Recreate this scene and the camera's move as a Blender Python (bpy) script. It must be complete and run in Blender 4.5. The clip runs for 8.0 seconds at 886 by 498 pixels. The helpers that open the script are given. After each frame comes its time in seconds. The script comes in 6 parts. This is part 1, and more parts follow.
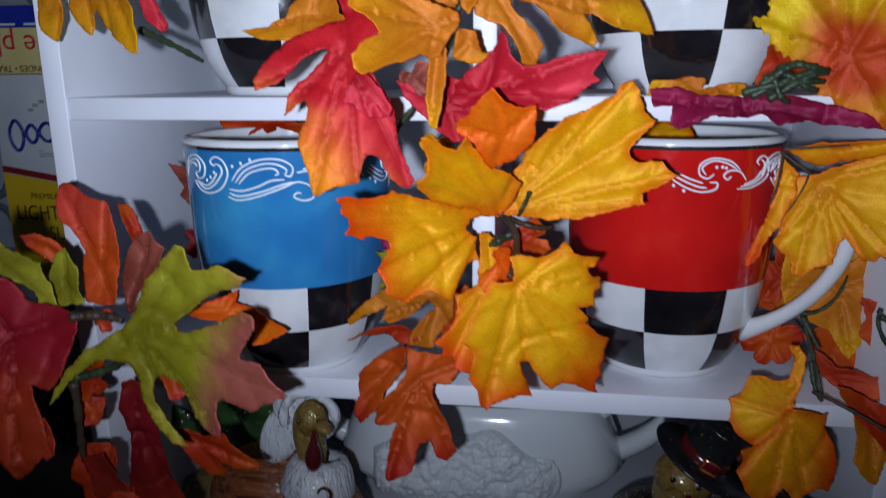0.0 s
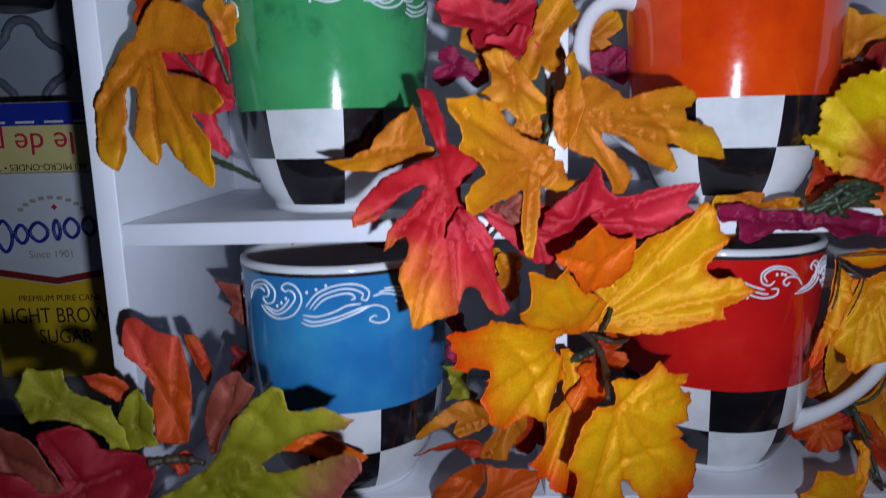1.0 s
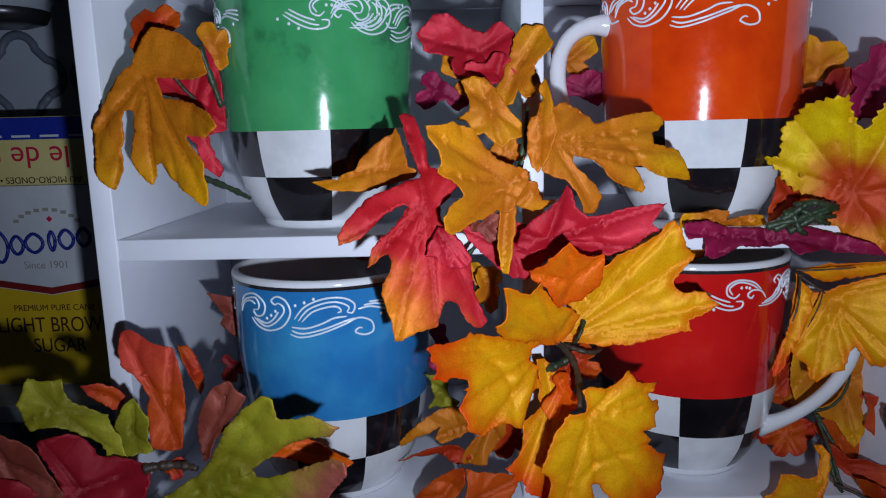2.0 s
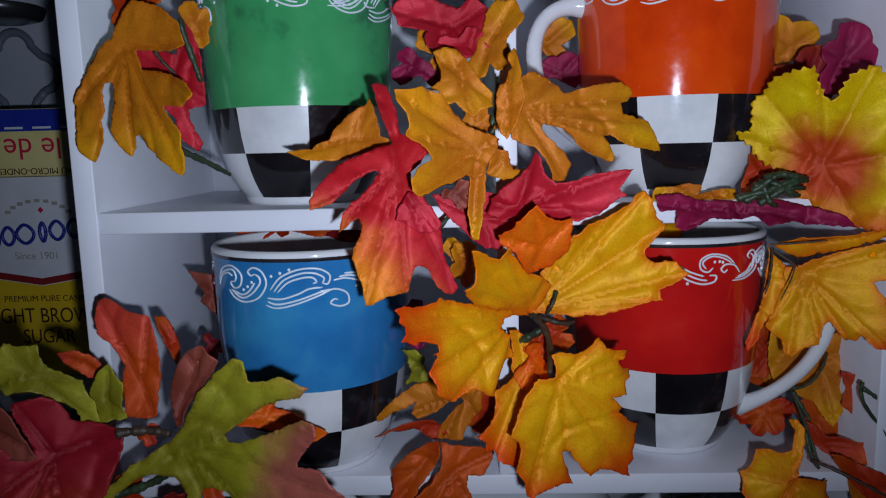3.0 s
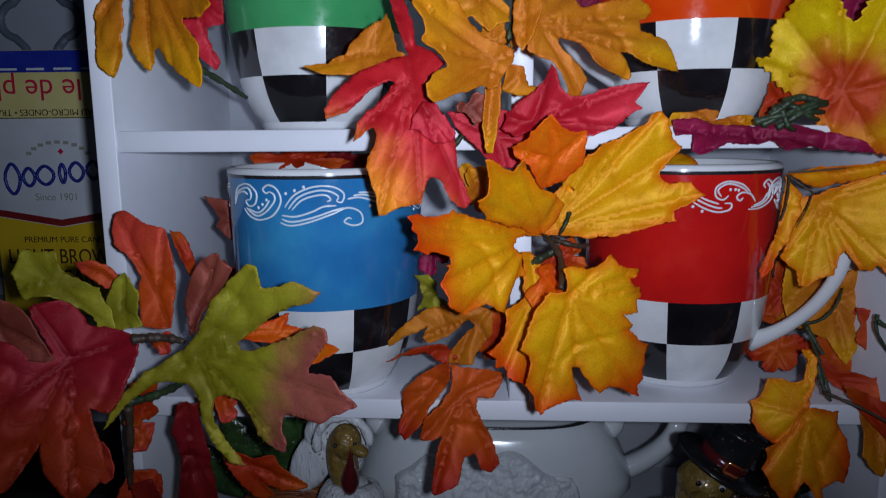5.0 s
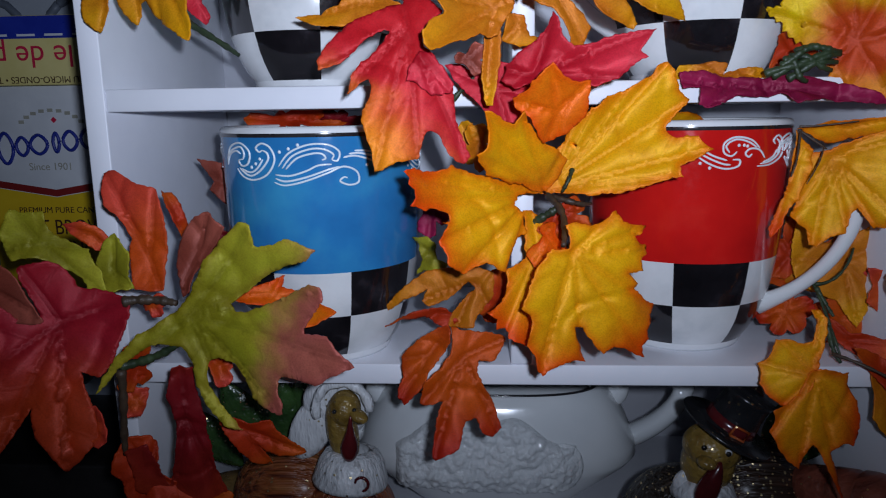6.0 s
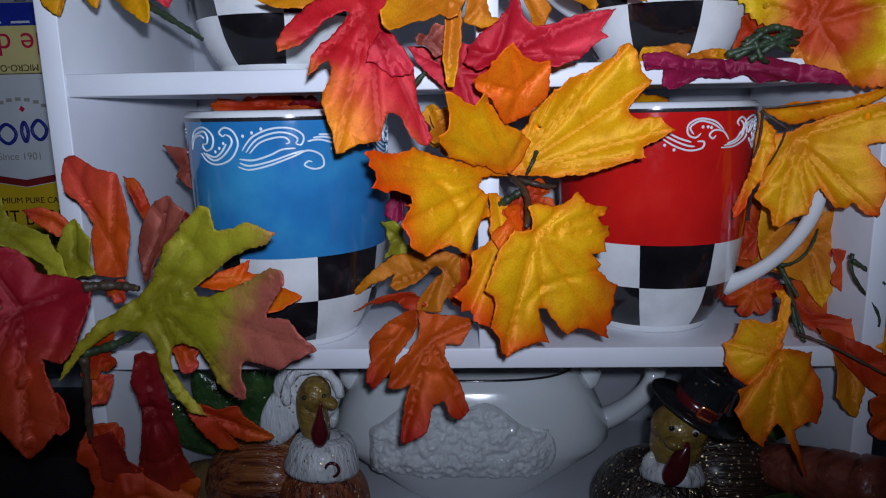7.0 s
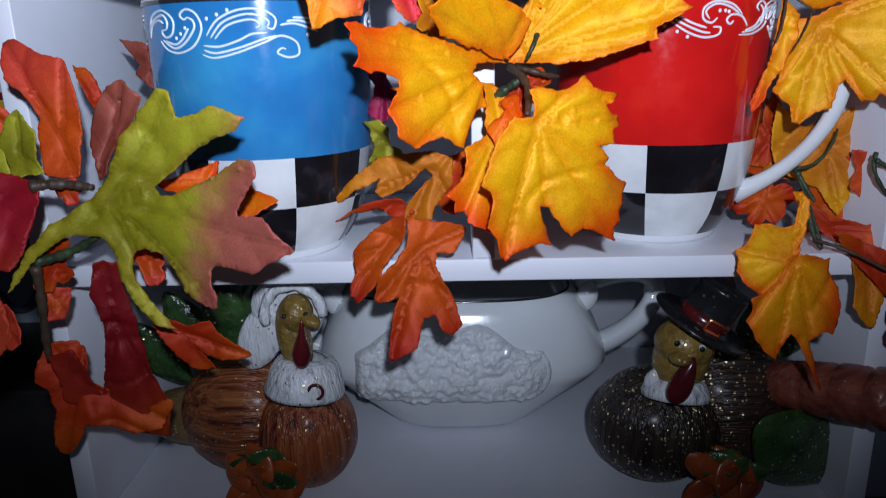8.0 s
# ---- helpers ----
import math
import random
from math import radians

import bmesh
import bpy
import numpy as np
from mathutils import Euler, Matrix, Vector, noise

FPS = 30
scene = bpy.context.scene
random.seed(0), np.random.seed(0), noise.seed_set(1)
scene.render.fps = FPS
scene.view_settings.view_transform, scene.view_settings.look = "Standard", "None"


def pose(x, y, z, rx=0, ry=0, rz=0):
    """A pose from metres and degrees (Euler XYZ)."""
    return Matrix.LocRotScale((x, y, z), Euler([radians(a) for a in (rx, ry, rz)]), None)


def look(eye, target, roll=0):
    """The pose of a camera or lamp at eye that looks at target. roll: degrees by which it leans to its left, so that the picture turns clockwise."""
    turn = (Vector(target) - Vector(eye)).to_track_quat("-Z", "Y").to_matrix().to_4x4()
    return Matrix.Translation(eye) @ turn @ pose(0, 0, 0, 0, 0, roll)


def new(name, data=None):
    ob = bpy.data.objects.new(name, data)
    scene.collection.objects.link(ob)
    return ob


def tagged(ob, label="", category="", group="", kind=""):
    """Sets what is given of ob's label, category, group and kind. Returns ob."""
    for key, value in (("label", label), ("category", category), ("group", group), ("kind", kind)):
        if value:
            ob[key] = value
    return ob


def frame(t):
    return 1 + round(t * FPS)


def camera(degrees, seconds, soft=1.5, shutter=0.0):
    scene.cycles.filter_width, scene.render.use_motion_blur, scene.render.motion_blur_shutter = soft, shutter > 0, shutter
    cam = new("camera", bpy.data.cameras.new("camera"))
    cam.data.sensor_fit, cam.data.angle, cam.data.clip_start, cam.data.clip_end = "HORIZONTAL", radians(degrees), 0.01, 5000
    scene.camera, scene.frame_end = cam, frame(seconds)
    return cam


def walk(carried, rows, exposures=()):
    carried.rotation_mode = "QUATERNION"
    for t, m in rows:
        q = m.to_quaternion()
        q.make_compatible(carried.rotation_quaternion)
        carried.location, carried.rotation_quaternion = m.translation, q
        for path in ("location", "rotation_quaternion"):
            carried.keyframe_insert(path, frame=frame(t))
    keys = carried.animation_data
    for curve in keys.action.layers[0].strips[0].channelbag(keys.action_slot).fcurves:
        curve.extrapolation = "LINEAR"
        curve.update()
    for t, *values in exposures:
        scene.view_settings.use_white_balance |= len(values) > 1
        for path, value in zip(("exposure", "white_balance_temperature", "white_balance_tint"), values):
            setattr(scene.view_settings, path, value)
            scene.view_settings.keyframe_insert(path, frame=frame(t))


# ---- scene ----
cam = camera(64.2, 8.0, soft=1.1, shutter=0.4)
PATH = [
    (0, (0.024, -0.284, 0.132), (-0.252, 1.638, -0.344), -0.4),
    (0.5, (-0.022, -0.28, 0.144), (-0.118, 1.68, -0.238), -1.2),
    (1, (-0.035, -0.285, 0.163), (-0.113, 1.681, -0.196), -1.6),
    (1.2, (-0.032, -0.284, 0.173), (-0.094, 1.683, -0.185), -1.8),
    (2.3, (-0.029, -0.302, 0.165), (-0.085, 1.667, -0.18), -1.4),
    (2.5, (-0.025, -0.298, 0.152), (-0.098, 1.671, -0.195), -1.3),
    (3, (-0.018, -0.305, 0.15), (-0.083, 1.672, -0.14), -1.4),
    (3.5, (-0.023, -0.315, 0.136), (-0.135, 1.656, -0.18), -0.7),
    (4, (-0.018, -0.31, 0.132), (-0.108, 1.656, -0.221), -0.7),
    (4.5, (-0.017, -0.315, 0.13), (-0.115, 1.66, -0.171), -0.4),
    (5.8, (-0.018, -0.3, 0.111), (-0.142, 1.661, -0.265), -0.9),
    (6, (-0.016, -0.303, 0.112), (-0.135, 1.657, -0.267), -0.9),
    (6.5, (-0.008, -0.304, 0.109), (-0.106, 1.654, -0.287), -1.1),
    (7, (-0.007, -0.303, 0.108), (-0.091, 1.655, -0.292), -1.2),
    (7.5, (-0.009, -0.289, 0.095), (-0.063, 1.653, -0.382), -1.0),
    (8, (-0.011, -0.282, 0.084), (-0.051, 1.643, -0.456), -1.3),
]
walk(cam, [(t, look(eye, target, roll)) for t, eye, target, roll in PATH], [(0, -0.06), (1, -0.16), (2.5, -0.32), (3, -0.50), (3.5, -0.54), (4.5, -0.50), (6, -0.20), (7, -0.18), (7.5, 0.22), (8, 0.50)])

# World: a dark room with a little bluish light; the phone's own flash does most of the lighting.
world = bpy.data.worlds.new("room_dark")
scene.world = world
world.use_nodes = True
world.node_tree.nodes["Background"].inputs[0].default_value = (0.55, 0.68, 1.0, 1)
world.node_tree.nodes["Background"].inputs[1].default_value = 0.012

flash = bpy.data.lights.new("phone_flash", "SPOT")
flash.energy, flash.color, flash.shadow_soft_size = 4.7, (0.82, 0.935, 1.18), 0.005
flash.spot_size, flash.spot_blend = radians(140), 1.0
new("phone_flash", flash).matrix_world = look((0.004, -0.321, 0.127), (-0.024, 0.0, 0.274))


# ---------------------------------------------------------------- materials
def mat(name, rough=0.5, metal=0.0, spec=0.5):
    m = bpy.data.materials.new(name)
    m.use_nodes = True
    b = m.node_tree.nodes["Principled BSDF"]
    b.inputs["Roughness"].default_value = rough
    b.inputs["Metallic"].default_value = metal
    b.inputs["Specular IOR Level"].default_value = spec
    return m, m.node_tree.nodes, m.node_tree.links, b


def noise_node(n, l, scale, detail=4.0, rough=0.55, space="Object", stretch=(1, 1, 1)):
    tc = n.new("ShaderNodeTexCoord")
    mp = n.new("ShaderNodeMapping")
    mp.inputs["Scale"].default_value = stretch
    nz = n.new("ShaderNodeTexNoise")
    nz.inputs["Scale"].default_value, nz.inputs["Detail"].default_value = scale, detail
    nz.inputs["Roughness"].default_value = rough
    l.new(tc.outputs[space], mp.inputs[0])
    l.new(mp.outputs[0], nz.inputs["Vector"])
    return nz


def ramp(n, l, src, stops):
    r = n.new("ShaderNodeValToRGB")
    els = r.color_ramp.elements
    els[0].position, els[0].color = stops[0][0], (*stops[0][1], 1)
    els[1].position, els[1].color = stops[-1][0], (*stops[-1][1], 1)
    for p, c in stops[1:-1]:
        e = els.new(p)
        e.color = (*c, 1)
    l.new(src, r.inputs[0])
    return r


def bump(n, l, src, b, strength, dist):
    bp = n.new("ShaderNodeBump")
    bp.inputs["Strength"].default_value, bp.inputs["Distance"].default_value = strength, dist
    l.new(src, bp.inputs["Height"])
    l.new(bp.outputs[0], b.inputs["Normal"])
    return bp


def mottled(name, stops, scale, rough=0.4, bump_d=0.0, stretch=(1, 1, 1), coat=0.0, spec=0.5, detail=4.0, metal=0.0):
    """A surface whose colour wanders between the stops."""
    m, n, l, b = mat(name, rough, metal, spec)
    nz = noise_node(n, l, scale, detail, stretch=stretch)
    l.new(ramp(n, l, nz.outputs[0], stops).outputs[0], b.inputs["Base Color"])
    fine = noise_node(n, l, scale * 9, 3.0, stretch=stretch)
    mr = n.new("ShaderNodeMapRange")
    mr.inputs["To Min"].default_value, mr.inputs["To Max"].default_value = max(rough - 0.08, 0.02), rough + 0.1
    l.new(fine.outputs[0], mr.inputs["Value"])
    l.new(mr.outputs[0], b.inputs["Roughness"])
    if bump_d:
        bump(n, l, fine.outputs[0], b, 0.6, bump_d)
    b.inputs["Coat Weight"].default_value = coat
    b.inputs["Coat Roughness"].default_value = 0.04
    return m


M_SHELF = mottled("white_painted_board", [(0.3, (0.79, 0.80, 0.86)), (0.7, (0.87, 0.88, 0.93))], 22, 0.42, 0.00012)
M_WHITE = mottled("white_glaze", [(0.3, (0.72, 0.73, 0.74)), (0.7, (0.84, 0.85, 0.85))], 45, 0.12, 0.0, coat=0.6)
M_CHECKW = mottled("white_check_paint", [(0.25, (0.60, 0.62, 0.63)), (0.5, (0.76, 0.77, 0.77)), (0.75, (0.85, 0.86, 0.86))], 55, 0.14, coat=0.6)
M_CHECKB = mottled("black_check_paint", [(0.35, (0.006, 0.005, 0.006)), (0.6, (0.012, 0.010, 0.012)), (0.8, (0.045, 0.038, 0.045))], 60, 0.14, coat=0.6)
M_LINE = mottled("dark_rim_line", [(0.3, (0.012, 0.011, 0.014)), (0.7, (0.03, 0.028, 0.03))], 80, 0.15, coat=0.5)
M_BLUE = mottled("blue_glaze", [(0.25, (0.018, 0.135, 0.36)), (0.5, (0.025, 0.20, 0.47)), (0.78, (0.05, 0.33, 0.55))], 26, 0.13, coat=0.4, detail=5)
M_RED = mottled("red_glaze", [(0.25, (0.50, 0.008, 0.008)), (0.6, (0.66, 0.012, 0.010)), (0.85, (0.72, 0.03, 0.02))], 30, 0.12, coat=0.4)
M_GREEN = mottled("green_glaze", [(0.30, (0.02, 0.11, 0.05)), (0.42, (0.05, 0.33, 0.11)), (0.75, (0.08, 0.42, 0.15))], 34, 0.13, coat=0.4, detail=6)
M_ORANGE = mottled("orange_glaze", [(0.2, (0.50, 0.02, 0.003)), (0.5, (0.78, 0.058, 0.003)), (0.8, (0.87, 0.10, 0.005))], 34, 0.12, coat=0.4, detail=6)
M_SWIRL = mottled("raised_white_slip", [(0.3, (0.72, 0.80, 0.86)), (0.7, (0.88, 0.92, 0.95))], 90, 0.25, coat=0.3)
M_TUREEN = mottled("cream_white_glaze", [(0.3, (0.72, 0.75, 0.76)), (0.7, (0.80, 0.82, 0.82))], 30, 0.13, coat=0.6)
M_STEM = mottled("dark_green_stem", [(0.3, (0.012, 0.022, 0.010)), (0.7, (0.045, 0.07, 0.028))], 140, 0.45, 0.0003)
M_STEMB = mottled("brown_stem", [(0.3, (0.03, 0.018, 0.010)), (0.7, (0.08, 0.05, 0.03))], 140, 0.5, 0.0003)

# ---------------------------------------------------------------- mesh helpers
def finish(name, bm, material, parent=None, label="", smooth=True):
    me = bpy.data.meshes.new(name)
    bm.normal_update()
    bm.to_mesh(me)
    bm.free()
    for m in (material if isinstance(material, (list, tuple)) else [material]):
        me.materials.append(m)
    for p in me.polygons:
        p.use_smooth = smooth
    ob = new(name, me)
    ob.parent = parent
    if label:
        tagged(ob, label)
    return ob


def part(name, bm, material, parent, label="", smooth=True):
    return finish(name, bm, material, parent, label, smooth)


def thing(name, at, label, category, group="", kind=""):
    e = new(name)
    e.location = at
    e.empty_display_size = 0.01
    return tagged(e, label, category, group, kind)


def box_bm(x0, x1, y0, y1, z0, z1, bevel=0.0, segs=2):
    bm = bmesh.new()
    bmesh.ops.create_cube(bm, size=1.0, matrix=Matrix.Translation(((x0 + x1) / 2, (y0 + y1) / 2, (z0 + z1) / 2)) @ Matrix.Diagonal((x1 - x0, y1 - y0, z1 - z0, 1)))
    if bevel:
        bmesh.ops.bevel(bm, geom=bm.edges[:], offset=bevel, segments=segs, affect="EDGES", profile=0.5)
    return bm


def lathe_bm(profile, a0=0.0, a1=2 * math.pi, n=64, close=True):
    """A surface turned round z from (radius, height) pairs."""
    bm = bmesh.new()
    full = abs(a1 - a0 - 2 * math.pi) < 1e-6
    cols = n if full else n + 1
    rows = [[bm.verts.new((r * math.sin(a0 + (a1 - a0) * i / n), -r * math.cos(a0 + (a1 - a0) * i / n), z)) for i in range(cols)] for r, z in profile]
    for a, b in zip(rows, rows[1:]):
        for i in range(n):
            j = (i + 1) % cols
            bm.faces.new((a[i], a[j], b[j], b[i]))
    return bm


def tube_bm(points, radius, sides=10, taper=None, flat=1.0, bm=None):
    """A round bar along the points; taper(s) scales its radius."""
    bm = bm or bmesh.new()
    pts = [Vector(p) for p in points]
    rings = []
    up = Vector((0.13, 0.21, 0.97)).normalized()
    for i, p in enumerate(pts):
        d = (pts[min(i + 1, len(pts) - 1)] - pts[max(i - 1, 0)]).normalized()
        u = d.cross(up)
        if u.length < 0.1:
            u = d.cross(Vector((1, 0, 0)))
        u.normalize()
        v = d.cross(u).normalized()
        r = radius * (taper(i / (len(pts) - 1)) if taper else 1.0)
        rings.append([bm.verts.new(p + u * (r * flat * math.cos(2 * math.pi * k / sides)) + v * (r * math.sin(2 * math.pi * k / sides))) for k in range(sides)])
    for a, b in zip(rings, rings[1:]):
        for k in range(sides):
            bm.faces.new((a[k], a[(k + 1) % sides], b[(k + 1) % sides], b[k]))
    bm.faces.new(rings[0][::-1])
    bm.faces.new(rings[-1])
    return bm


def bezier(p0, p1, p2, p3, n=16):
    p0, p1, p2, p3 = (Vector(p) for p in (p0, p1, p2, p3))
    return [(1 - t) ** 3 * p0 + 3 * (1 - t) ** 2 * t * p1 + 3 * (1 - t) * t * t * p2 + t ** 3 * p3 for t in (i / n for i in range(n + 1))]


# Painted scrolls: degrees round the mug and millimetres below the rim line.
def scrolls_waves():
    yield ((-51, 11.0), (-46, 4.6), (-36, 2.5), (-29, 6.2), (-30, 11.4), (-35, 13.0), (-38, 10.6), (-34, 9.8))
    yield ((-50, 9.0), (-44, 5.8), (-36, 4.3), (-33, 7.0), (-34, 9.9))
    yield ((-51, 13.0), (-47, 8.2), (-40, 6.2), (-36, 7.4))
    yield ((-40, 14.2), (-35, 17.8), (-27, 19.2), (-18, 16.6), (-13, 10.2), (-15, 4.6), (-20, 2.6), (-24, 4.5), (-22, 6.4), (-20, 5.6))
    yield ((-38, 13.8), (-30, 17.3), (-23, 15.4), (-17, 10.2), (-17, 7.0), (-20, 5.6))
    yield ((-36, 14.2), (-29, 15.8), (-24, 13.8), (-20, 9.8))
    yield ((-11, 13.0), (-5, 7.0), (5, 3.4), (15, 3.4), (21, 6.6), (20, 10.6), (17, 10.2))
    yield ((-9, 13.8), (-3, 8.2), (6, 5.3), (13, 5.4), (18, 7.8), (17, 10.1))
    yield ((-7, 14.2), (-1, 9.4), (7, 7.3), (12, 7.4), (14, 9.4), (12, 10.2))
    yield ((-14, 20.0), (-8, 21.4), (2, 19.8), (15, 16.0), (23, 13.4), (30, 15.8), (31, 20.5), (26, 21.8), (21, 20.0), (23, 18.2), (25, 18.6))
    yield ((-13, 18.3), (-7, 19.6), (4, 17.7), (15, 14.6), (21, 13.3))
    yield ((-13, 16.6), (-5, 17.1), (4, 14.9), (10, 12.6), (17, 12.2))
    yield ((23, 9.3), (30, 8.8), (41, 11.7))
    yield ((26, 7.8), (32, 7.6), (41, 9.4))
    yield ((29, 6.4), (35, 6.6), (41, 7.4))
    yield ((-10, 6.4),)
    yield ((-5, 5.0),)
    yield ((0, 3.4),)
    yield ((-28, 13.4),)
    yield ((-25, 11.8),)
    yield ((-22, 9.6),)
    yield ((36, 13.0),)


# Painted scrolls: degrees round the mug and millimetres below the rim line.
def scrolls_curls():
    yield ((-8, 8.6), (-1, 11.8), (6, 13.8))
    yield ((-10, 9.8), (-2, 13.4), (4, 15.4), (8, 15.8))
    yield ((-11, 11.0), (-3, 15.4), (5, 17.6), (12, 16.6), (13, 13.8), (9, 13.5))
    yield ((25, 8.6), (19, 4.6), (10, 3.2), (4, 5.8), (4, 10.2), (8, 11.8), (11, 9.8))
    yield ((23, 8.2), (17, 5.4), (10, 4.3), (5, 7.0), (7, 10.3))
    yield ((29, 13.2), (25, 9.4), (19, 8.6), (16, 10.6), (18, 12.4), (20, 11.0))
    yield ((24, 16.8), (34, 16.2), (44, 12.2), (44, 5.8), (39, 3.0), (35, 5.1), (37, 7.0))
    yield ((26, 15.8), (34, 14.6), (41, 11.0), (41, 6.6), (38, 4.6))
    yield ((28, 15.0), (35, 13.0), (39, 9.4))
    yield ((47, 10.6), (52, 5.0), (63, 3.4))
    yield ((49, 9.8), (55, 6.2), (62, 5.0))
    yield ((48, 13.0), (51, 15.2), (58, 14.7))
    yield ((12, 7.0),)
    yield ((15, 7.0),)
    yield ((17, 7.4),)
    yield ((-8, 15.0),)
    yield ((-3, 17.2),)
    yield ((-14, 12.8),)




# ---------------------------------------------------------------- the white shelf unit
LEFT, RIGHT, DEEP, BACK, T = -0.180, 0.1635, 0.190, 0.146, 0.0096
FLOOR = -0.124
unit = thing("shelf_unit", (0, 0, 0), "white painted wooden shelf unit with cubbyholes", "shelf")
part("side_panel", box_bm(LEFT - T, LEFT, 0, DEEP, -0.30, 0.40, 0.0006), M_SHELF, unit)
part("side_panel", box_bm(RIGHT, RIGHT + T, 0, DEEP, -0.30, 0.40, 0.0006), M_SHELF, unit)
for name, z in (("shelf_board", -T), ("shelf_board", 0.1144), ("shelf_board", 0.2384), ("bottom_board", FLOOR - T)):
    part(name, box_bm(LEFT + 0.0002, RIGHT - 0.0002, 0.0006, DEEP, z, z + T, 0.0006), M_SHELF, unit)
for z in (0.0, 0.124):
    part("divider", box_bm(-0.0046, 0.0048, 0.0008, BACK, z + 0.0002, z + 0.1142, 0.0006), M_SHELF, unit)
    part("back_panel", box_bm(LEFT + 0.0002, RIGHT - 0.0002, BACK + 0.0002, BACK + 0.004, z + 0.0002, z + 0.1142), M_SHELF, unit)
part("back_panel", box_bm(LEFT - T, RIGHT + T, DEEP + 0.0002, DEEP + 0.004, -0.30, 0.40), M_SHELF, unit)
part("kick_board", box_bm(LEFT + 0.0002, RIGHT - 0.0002, 0.004, 0.014, -0.2995, FLOOR - T - 0.0002), M_SHELF, unit)

# ---------------------------------------------------------------- mugs
PROFILE = [(0.0300, 0.0035), (0.0340, 0.0090), (0.0372, 0.0155), (0.0398, 0.0235), (0.0420, 0.0330), (0.0438, 0.0455), (0.0449, 0.0600), (0.0455, 0.0760), (0.0459, 0.0930), (0.0462, 0.1068)]


def mug_radius(z):
    for (r0, z0), (r1, z1) in zip(PROFILE, PROFILE[1:]):
        if z <= z1:
            return r0 + (r1 - r0) * (z - z0) / (z1 - z0)
    return PROFILE[-1][0]


def band(z0, z1, n=6, out=0.0):
    return [(mug_radius(z0 + (z1 - z0) * i / n) + out, z0 + (z1 - z0) * i / n) for i in range(n + 1)]


def on_mug(a, z, out=0.0003):
    r = mug_radius(z) + out
    return Vector((r * math.sin(a), -r * math.cos(a), z))


def mug(at, glaze, colour, phase, handle, first_black, swirls):
    e = thing("mug", at, "%s glazed ceramic mug with black and white checkered base" % colour, "mug", "mugs on the shelves")
    wall = 0.0030
    part("cup", lathe_bm([(r - wall, z) for r, z in PROFILE[::-1]] + [(0.0, 0.0065)], n=72), M_WHITE, e, "white glazed inside")
    part("colour_band", lathe_bm(band(0.0450, 0.1034, 10), n=96), glaze, e, colour + " glaze")
    part("rim", lathe_bm([(mug_radius(0.1034), 0.1034), (mug_radius(0.1050) + 0.0002, 0.1050), (mug_radius(0.1060) + 0.0001, 0.1062), (0.0452, 0.1072), (0.0440, 0.1074), (0.0432, 0.1068)], n=96), M_WHITE, e)
    part("rim_line", lathe_bm([(mug_radius(0.1031) + 0.00025, 0.1030), (mug_radius(0.1042) + 0.00035, 0.1038), (mug_radius(0.1047) + 0.0003, 0.1046)], n=96), M_LINE, e, "dark painted rim line")
    part("foot", lathe_bm([(0.0, 0.0016), (0.0255, 0.0012), (0.0268, 0.0), (0.0288, 0.0), (0.0297, 0.0016), (0.0302, 0.0037)], n=72), M_WHITE, e)
    step = 2 * math.pi / 8
    for row, (z0, z1) in enumerate(((0.0245, 0.0450), (0.0036, 0.0245))):
        for k in range(8):
            a = phase + step * k
            black = (k + row + first_black) % 2 == 0
            prof = band(z0, z1, 5)
            part("check", lathe_bm(prof, a, a + step, n=8), M_CHECKB if black else M_CHECKW, e)
    pts = handle["points"]
    part("handle", tube_bm(bezier(*pts, n=28), handle.get("bar", 0.0036), 14, lambda s: 1.0 + 0.75 * (2 * s - 1) ** 8, 1.1), M_WHITE, e, "white glazed handle")
    # raised scrolls below the rim
    for motif, turn in swirls:
        for st in motif():
            pts = [(radians(a + turn), 0.1030 - 0.92 * mm / 1000) for a, mm in st]
            if len(pts) == 1:
                bm = bmesh.new()
                bmesh.ops.create_uvsphere(bm, u_segments=8, v_segments=6, radius=0.0008, matrix=Matrix.Translation(on_mug(*pts[0], -0.0003)))
                part("dot", bm, M_SWIRL, e)
                continue
            line = []
            for i in range(len(pts) - 1):
                p0, p1, p2, p3 = (Vector((*pts[min(max(j, 0), len(pts) - 1)], 0)) for j in (i - 1, i, i + 1, i + 2))
                for k in range(6):
                    t = k / 6
                    q = 0.5 * (2 * p1 + (p2 - p0) * t + (2 * p0 - 5 * p1 + 4 * p2 - p3) * t * t + (3 * p1 - p0 - 3 * p2 + p3) * t ** 3)
                    line.append(on_mug(q.x, q.y, 0.00005))
            line.append(on_mug(*pts[-1], 0.00005))
            part("scroll", tube_bm(line, 0.00047, 6, lambda s: 0.45 + 0.55 * min(1, 6 * s, 6 * (1 - s)) ** 0.5), M_SWIRL, e)
    return e


def side_handle(a, reach=0.036, low=0.026, high=0.088):
    s, c = math.sin(a), -math.cos(a)
    def p(r, z):
        return (r * s, r * c, z)
    return {"points": (p(mug_radius(low) - 0.0045, low - 0.002), p(mug_radius(low) + reach * 1.05, low + 0.006), p(mug_radius(high) + reach * 1.25, high + 0.008), p(mug_radius(high) - 0.0035, high + 0.001))}


def spoke(a, *pairs):
    return tuple((r * math.sin(a), -r * math.cos(a), z) for r, z in pairs)


